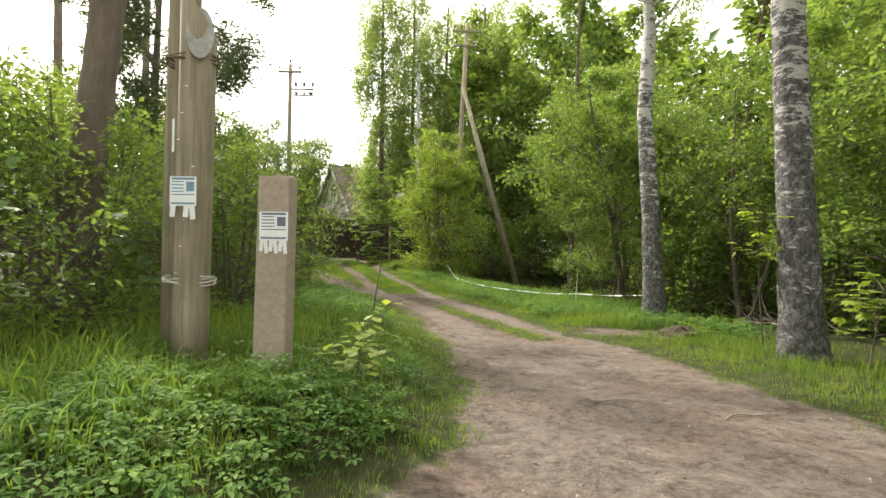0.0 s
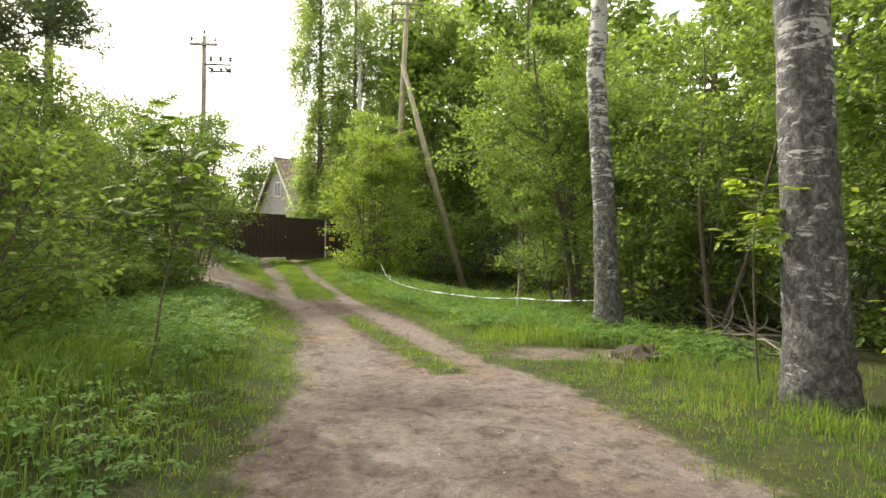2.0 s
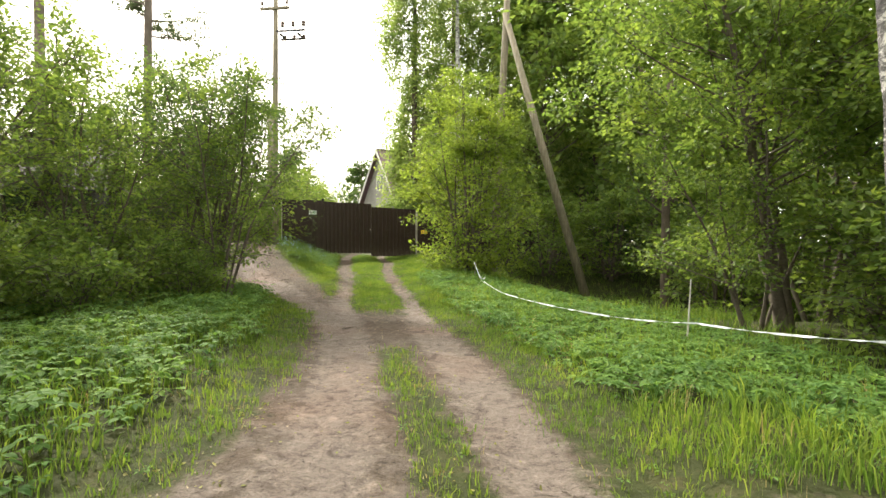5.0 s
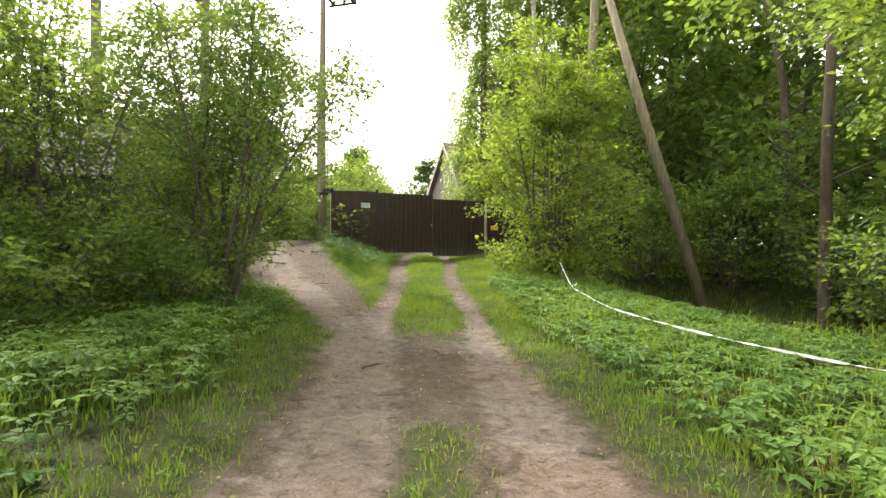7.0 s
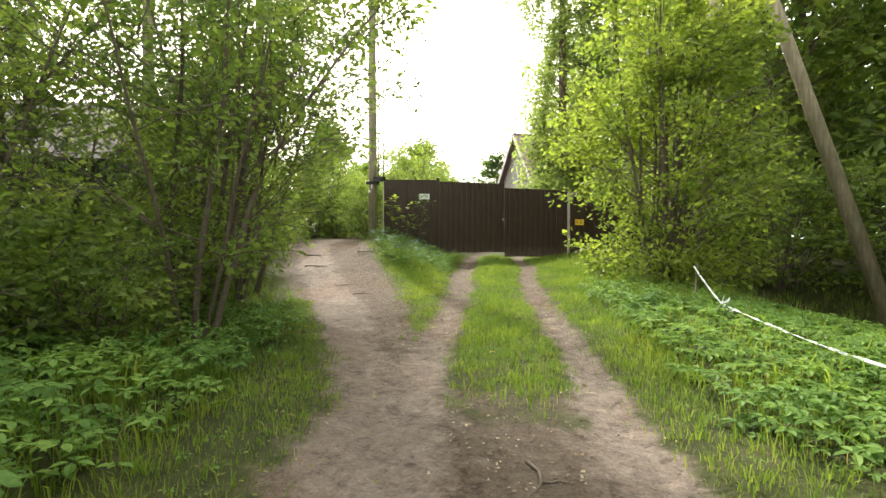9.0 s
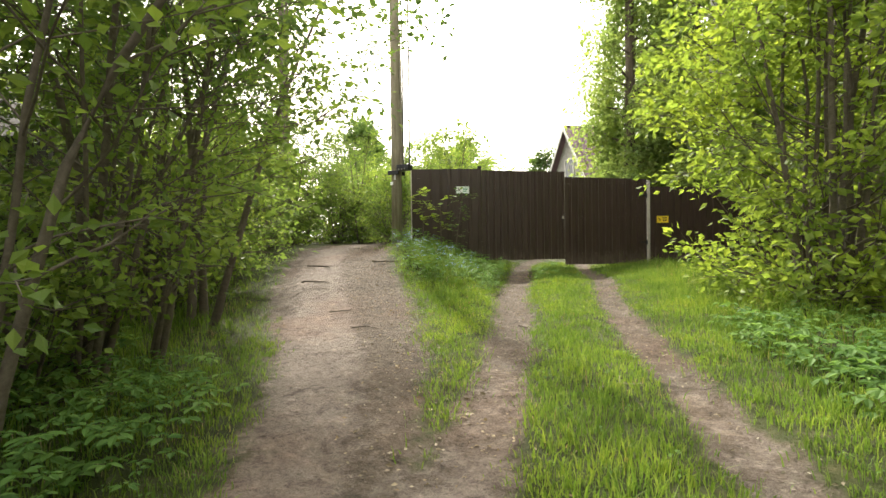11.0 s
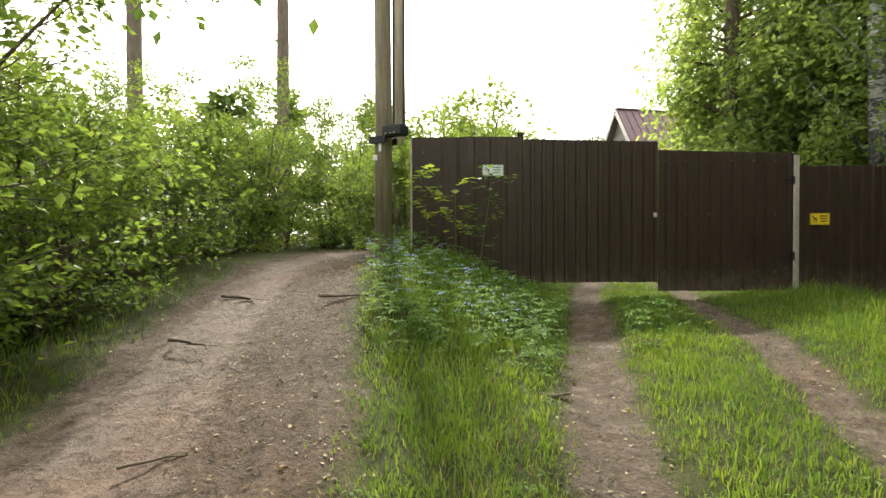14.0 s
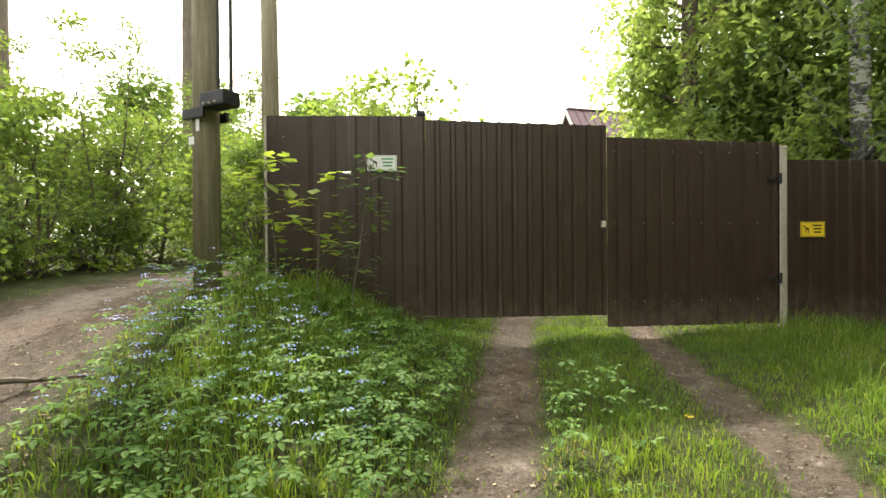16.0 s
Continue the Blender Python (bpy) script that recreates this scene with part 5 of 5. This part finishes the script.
# sticks and roots on the track
for x, y, ln, turn, mat in ((-7.45, 23.75, 0.9, 20, TWIG), (-7.0, 24.9, 0.6, 60, TWIG), (-8.3, 24.9, 1.1, 15, TWIG), (-2.0, 20.6, 0.5, -60, DEADWOOD), (1.9, 4.6, 1.1, -4, DEADWOOD), (-0.6, 16.2, 0.55, -40, TWIG), (2.6, 4.3, 0.7, 30, DEADWOOD),
                            (-1.2, 15.6, 0.4, 75, TWIG), (-3.3, 22.3, 0.55, -35, TWIG), (-5.2, 21.8, 0.4, 10, TWIG), (-4.6, 24.4, 0.35, 20, TWIG), (0.4, 12.9, 0.35, 5, TWIG), (1.9, 10.2, 0.4, 50, TWIG), (-6.1, 22.5, 0.5, 80, TWIG)):
    stick = thing("fallen_stick", x, y, ground_z(x, y), "thin fallen stick lying on the bare earth", "stick", "sticks on the track", turn=turn)
    p = limb_path((-ln / 2, 0, 0.012), (1, 0, 0.0), ln, 9, 0.6)
    p[:, 2] = np.clip(p[:, 2] * 0.3 + 0.008, 0.006, 0.04)
    part("rod", tube_bm(p, np.linspace(0.016, 0.005, len(p)) * (1.2 if y > 23 and mat is TWIG else 0.6), 6), mat, stick)
    q = limb_path(p[4], (0.8, rng.choice([-1, 1]) * 0.7, 0), ln * 0.35, 4, 0.5)
    q[:, 2] = np.clip(q[:, 2] * 0.3 + 0.006, 0.006, 0.03)
    part("side_twig", tube_bm(q, np.linspace(0.007, 0.002, len(q)), 5), mat, stick)


# ---- grass, weeds and litter ----
def scatter(n, x0, x1, y0, y1, keep):
    x, y = rng.uniform(x0, x1, n), rng.uniform(y0, y1, n)
    ok = rng.uniform(size=n) < keep(x, y)
    return x[ok], y[ok]


SPINE = np.array([(0.3, 0), (1.5, 4), (1.3, 9), (-0.3, 14), (-2.5, 19), (-3.9, 23), (-4.3, 28)])


def patchy(x, y):
    """Slow uneven waves, from -1 to 1, that thin the sward out here and there."""
    return np.sin(x * 2.1 + 1.3 * np.sin(y * 1.3)) * np.cos(y * 1.7 + 0.9 * np.sin(x * 2.9)) * 0.7 + 0.3 * np.sin(x * 6.1 + y * 4.3)


def mound(x, y):
    return (1 - smooth(1.2, 2.1, np.hypot((x + 6.3) * 0.8, y - 25.8))) * (1 - smooth(0.1, 0.4, dirt_at(x, y)))


def trees_shade(x, y):
    return smooth(5.0, 6.5, x) * (1 - smooth(26, 28, y))


def tall_at(x, y):
    """How tall the sward stands: short on the crown of the way and its edges, deep on the banks."""
    ways = np.minimum(np.minimum(away(x, y, LEFT_TRACK)[0], away(x, y, FORK)[0] - 0.7), away(x, y, RIGHT_TRACK)[0])
    edge = np.where(y < 17, np.maximum(left_of(x, y), right_of(x, y)), ways)
    h = 0.07 + 0.20 * smooth(0.2, 1.8, edge)
    h = h * (1 - 0.2 * smooth(19, 23, y)) + 0.10 * smooth(0.9, 2.6, left_of(x, y)) * (1 - smooth(8, 10, y))
    h = h * (1 - 0.4 * (right_of(x, y) > 0) * (1 - smooth(9, 11, y)))
    h = h * (1 - 0.5 * np.exp(-(np.hypot(x + 1.6, y - 3.9) / 0.8) ** 2))
    mid = (away(x, y, LEFT_TRACK)[0] + away(x, y, RIGHT_TRACK)[0] < 1.9) & (y > 8)
    return np.where(mid, np.minimum(h, 0.125), h)


def blades(name, n, keep, mat, h_lo, h_hi, width, label, box_=(-10.5, 7.0, 1.2, 31.0)):
    x, y = scatter(n // 9, *box_, keep)
    tuft = np.repeat(np.arange(len(x)), 9)
    m = len(tuft)
    grow = rng.uniform(0.7, 1.3, len(x))[tuft]
    a, b = rng.uniform(0, 2 * np.pi, m), rng.uniform(0, 2 * np.pi, m)
    out = np.abs(rng.normal(size=m)) * 0.09
    x, y = x[tuft] + np.cos(a) * out, y[tuft] + np.sin(a) * out
    a = a + rng.normal(size=m) * 0.7
    h = tall_at(x, y) * rng.uniform(h_lo, h_hi, m) * grow
    base = np.stack([x, y, floor_at(x, y) - 0.01], 1)
    side = np.stack([np.cos(b), np.sin(b), np.zeros(m)], 1) * (width * rng.uniform(0.6, 1.4, m) * (0.6 + 1.2 * h))[:, None]
    lean = np.stack([np.cos(a), np.sin(a), np.zeros(m)], 1) * (h * rng.uniform(0.1, 0.75, m))[:, None]
    up = np.array([0, 0, 1.0])
    p1 = base + lean * 0.3 + up * (h * 0.6)[:, None]
    p2 = base + lean + up * (h * rng.uniform(0.75, 1.0, m))[:, None]
    v = np.stack([base - side * 0.5, base + side * 0.5, p1 + side * 0.42, p1 - side * 0.42, p2], 1).reshape(-1, 3)
    o = np.arange(m)[:, None] * 5
    f = np.concatenate([o + np.array([[0, 1, 2]]), o + np.array([[0, 2, 3]]), o + np.array([[3, 2, 4]])])
    tagged(put_mesh(name, v, f, mat), label, "grass", kind="stuff")


def near_way(x, y, reach=3.6):
    d, _ = away(x, y, SPINE)
    return np.exp(-(d / reach) ** 2) + 0.12



def weeds(name, n, keep, size, lo, hi, leaflets, mat, label, box_, category="weeds"):
    x, y = scatter(n, *box_, keep)
    m = len(x)
    z = floor_at(x, y) + rng.uniform(lo, hi, m)
    C, D = [], []
    a0 = rng.uniform(0, 2 * np.pi, m)
    tilt = rng.normal(size=(m, 2)) * 0.25
    for k in range(leaflets):
        a = a0 + k * 2 * np.pi / leaflets + rng.normal(size=m) * 0.2
        C.append(np.stack([x + np.cos(a) * 0.012, y + np.sin(a) * 0.012, z], 1))
        D.append(np.stack([np.cos(a), np.sin(a), np.cos(a) * tilt[:, 0] + np.sin(a) * tilt[:, 1] - 0.15], 1))
    c, d = np.concatenate(C), np.concatenate(D)
    d /= np.linalg.norm(d, axis=1)[:, None]
    s = (size * rng.uniform(0.6, 1.35, m))
    s = np.concatenate([s] * leaflets)[:, None]
    w = np.cross(d, [0, 0, 1.0])
    w /= np.linalg.norm(w, axis=1)[:, None]
    up = np.cross(w, d)
    q1, q2 = c + d * s * 0.38, c + d * s * 0.72
    v = np.stack([c, q1 + w * s * 0.27 + up * s * 0.06, q2 + w * s * 0.20 + up * s * 0.02, c + d * s - up * s * 0.10, q2 - w * s * 0.20 + up * s * 0.02, q1 - w * s * 0.27 + up * s * 0.06], 1).reshape(-1, 3)
    o = np.arange(len(c))[:, None] * 6
    f = np.concatenate([o + np.array([[0, 1, 2, 3]]), o + np.array([[0, 3, 4, 5]])])
    tagged(put_mesh(name, v, f, mat), label, category, kind="stuff")


def right_bank(x, y):
    r = np.where(y < 17, right_of(x, y), away(x, y, RIGHT_TRACK)[0] * (x > np.interp(y, RIGHT_TRACK[:, 1], RIGHT_TRACK[:, 0])))
    lo = np.where(y < 12, 1.7, 0.55)
    return smooth(lo, lo + 0.5, r) * (1 - smooth(3.6, 4.6, r)) * smooth(8.5, 10.5, y) * (1 - smooth(21.5, 24, y)) * (1 - smooth(0.1, 0.4, dirt_at(x, y)))


def left_bank(x, y):
    return smooth(0.5, 1.1, left_of(x, y)) * (1 - smooth(3.8, 5.0, left_of(x, y))) * smooth(7.0, 8.5, y) * (1 - smooth(18.5, 20, y)) * (1 - smooth(0.1, 0.4, dirt_at(x, y)))


def near_bank(x, y):
    return smooth(0.25, 0.6, left_of(x, y)) * (1 - smooth(3.0, 4.0, left_of(x, y))) * (1 - smooth(6.5, 8.0, y)) * (0.35 + 0.65 * (y < 3.8))


def sward(x, y):
    """Where grass has room between the broad-leaved weeds."""
    return (1 - 0.6 * right_bank(x, y)) * (1 - 0.4 * left_bank(x, y)) * (1 - 0.25 * mound(x, y)) * (1 - 0.85 * trees_shade(x, y))


blades("grass", 470000, lambda x, y: (1 - smooth(0.15, 0.75, dirt_at(x, y) + 0.25 * patchy(x, y))) * near_way(x, y) * sward(x, y), GRASS, 0.5, 1.4, 0.0100, "green grass on the verges and banks")
blades("grass", 140000, lambda x, y: (1 - smooth(0.15, 0.6, dirt_at(x, y) + 0.15 * patchy(x, y))) * (away(x, y, LEFT_TRACK)[0] < 2.6) * smooth(16.5, 18.5, y) * sward(x, y), GRASS, 0.5, 1.15, 0.0085, "short dense green grass between the wheel tracks", (-7.5, 0.0, 16.0, 29.5))
blades("dry_grass", 60000, lambda x, y: (1 - smooth(0.3, 0.8, dirt_at(x, y))) * near_way(x, y, 3.0) * (0.12 + 0.28 * (tall_at(x, y) < 0.25)), STRAW, 0.4, 1.2, 0.006, "thin dry straw among the grass")

weeds("broad_leaved_weeds", 36000, lambda x, y: right_bank(x, y) * (0.66 + 0.3 * patchy(x, y)), 0.075, 0.03, 0.23, 5, WEED, "dense broad leaved green weeds beside the track", (-3.0, 6.5, 8.0, 24.5))
weeds("broad_leaved_weeds", 28000, lambda x, y: left_bank(x, y) * (0.55 + 0.35 * patchy(x, y)), 0.07, 0.03, 0.36, 5, WEED, "broad leaved green weeds on the shady bank", (-8.5, 0.0, 6.5, 20.5))
weeds("small_weeds", 19000, lambda x, y: near_bank(x, y) * 0.9, 0.045, 0.02, 0.22, 5, WEED, "low clover-like weeds on the bank by the posts", (-5.5, 0.5, 0.8, 8.0))
weeds("small_weeds", 14000, lambda x, y: mound(x, y) * (0.55 + 0.4 * patchy(x, y)), 0.042, 0.03, 0.36, 5, WEED, "tall leafy weeds on the mound by the gate", (-9.5, -3.0, 22.5, 28.2))
weeds("small_weeds", 16000, lambda x, y: (1 - smooth(0.15, 0.6, dirt_at(x, y))) * near_way(x, y, 2.6) * 0.28, 0.03, 0.01, 0.07, 4, WEED, "low weeds in the short grass", (-8.0, 5.0, 2.0, 29.0))
weeds("forget_me_not", 1700, lambda x, y: (1 - smooth(0.5, 1.3, np.hypot((x + 6.65) * 0.8, y - 25.45))) * (1 - smooth(0.1, 0.4, dirt_at(x, y))), 0.020, 0.22, 0.42, 5, PETAL, "small pale blue flowers on the mound", (-8.5, -4.0, 23.0, 27.5), "flowers")
weeds("dandelion", 260, lambda x, y: (1 - smooth(0.1, 0.4, dirt_at(x, y))) * near_way(x, y, 2.5) * 0.25, 0.013, 0.08, 0.2, 9, YELLOW_PETAL, "scattered small yellow flowers in the grass", (-7.5, 4.0, 3.0, 27.0), "flowers")


def litter(n, keep, size, label, mat=None):
    x, y = scatter(n, -9.5, 4.5, 1.2, 29.5, keep)
    c = np.stack([x, y, floor_at(x, y) + 0.006], 1)
    d = rng.normal(size=(len(x), 3)) * [1, 1, 0.15]
    v, f = leaf_cards(c, size, 0.0, 0.6, d, 0.05)
    v[:, 2] = np.maximum(v[:, 2], floor_at(v[:, 0].astype(float), v[:, 1].astype(float)) + 0.003)
    tagged(put_mesh("leaf_litter", v, f, mat or LITTER), label, "leaf litter", kind="stuff")


litter(70000, lambda x, y: smooth(0.1, 0.5, dirt_at(x, y)) * (1 - smooth(0.4, 0.95, sand_share_at(x, y))) * (0.10 + 0.9 * smooth(14, 18, y)) * 0.6 * (0.15 + 0.85 * (x > np.interp(y, FORK[:, 1], FORK[:, 0]))), 0.03, "dry brown leaves and chips on the earth")
litter(16000, lambda x, y: np.exp(-((away(x, y, FORK)[0] - 0.85) / 0.35) ** 2) * (x > np.interp(y, FORK[:, 1], FORK[:, 0])) * smooth(18, 20, y) * (1 - smooth(25, 27, y)), 0.04, "pale dry leaves along the edge of the side track")
litter(30000, lambda x, y: np.exp(-((left_of(x, y) - 0.05) / 0.35) ** 2) * smooth(3, 6, y) * (1 - smooth(17, 19, y)) * 0.9 + np.exp(-((away(x, y, ISLAND)[0]) / 0.5) ** 2) * 0.5, 0.032, "yellow green fallen leaves along the edge of the track", GREEN_LITTER)
litter(26000, lambda x, y: smooth(0.1, 0.5, dirt_at(x, y)) * 0.22, 0.018, "crumbs of soil and bark on the track", TWIG)


def pebbles(n, keep):
    x, y = scatter(n, -8.0, 4.5, 1.2, 28, keep)
    m = len(x)
    r = rng.uniform(0.004, 0.016, m) ** 1.0
    base = np.array([(1, 0, 0), (-0.5, 0.87, 0), (-0.5, -0.87, 0), (0.1, 0.1, 0.8)], float)
    v = np.stack([x, y, floor_at(x, y) - 0.001], 1)[:, None, :] + base[None] * r[:, None, None] * rng.uniform(0.6, 1.3, (m, 4, 1))
    o = np.arange(m)[:, None] * 4
    f = np.concatenate([o + np.array([[0, 1, 3]]), o + np.array([[1, 2, 3]]), o + np.array([[2, 0, 3]])])
    tagged(put_mesh("pebbles", v.reshape(-1, 3), f, CONCRETE), "small grey pebbles and clods on the track", "pebbles", kind="stuff")


pebbles(10000, lambda x, y: smooth(0.4, 0.8, dirt_at(x, y)) * 0.3)


def far_wood():
    """The depth of the wood: leaves of the trees farther in, too many to count."""
    n = 24000
    x, y = rng.uniform(13, 45, n), rng.uniform(-25, 60, n)
    ok = (np.hypot(x - 2, y - 12) > 14)
    x, y = x[ok], y[ok]
    x2, y2 = rng.uniform(-6, 16, 12000), rng.uniform(42, 62, 12000)
    sel = x2 > 1
    x, y = np.concatenate([x, x2[sel]]), np.concatenate([y, y2[sel]])
    top = 11 + 3 * np.sin(x * 0.7) * np.cos(y * 0.5)
    c = np.stack([x, y, height_at(np.clip(x, -40, 40), y) + rng.uniform(0, 1, len(x)) ** 0.9 * top], 1)
    x3, y3 = rng.uniform(-75, -28, 9000), rng.uniform(-10, 75, 9000)
    c = np.concatenate([c, np.stack([x3, y3, 0.5 + rng.uniform(0, 1, 9000) * (6 + 2 * np.sin(y3 * 0.6))], 1)])
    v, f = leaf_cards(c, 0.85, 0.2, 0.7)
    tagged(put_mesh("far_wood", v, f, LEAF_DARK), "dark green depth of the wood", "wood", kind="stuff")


far_wood()
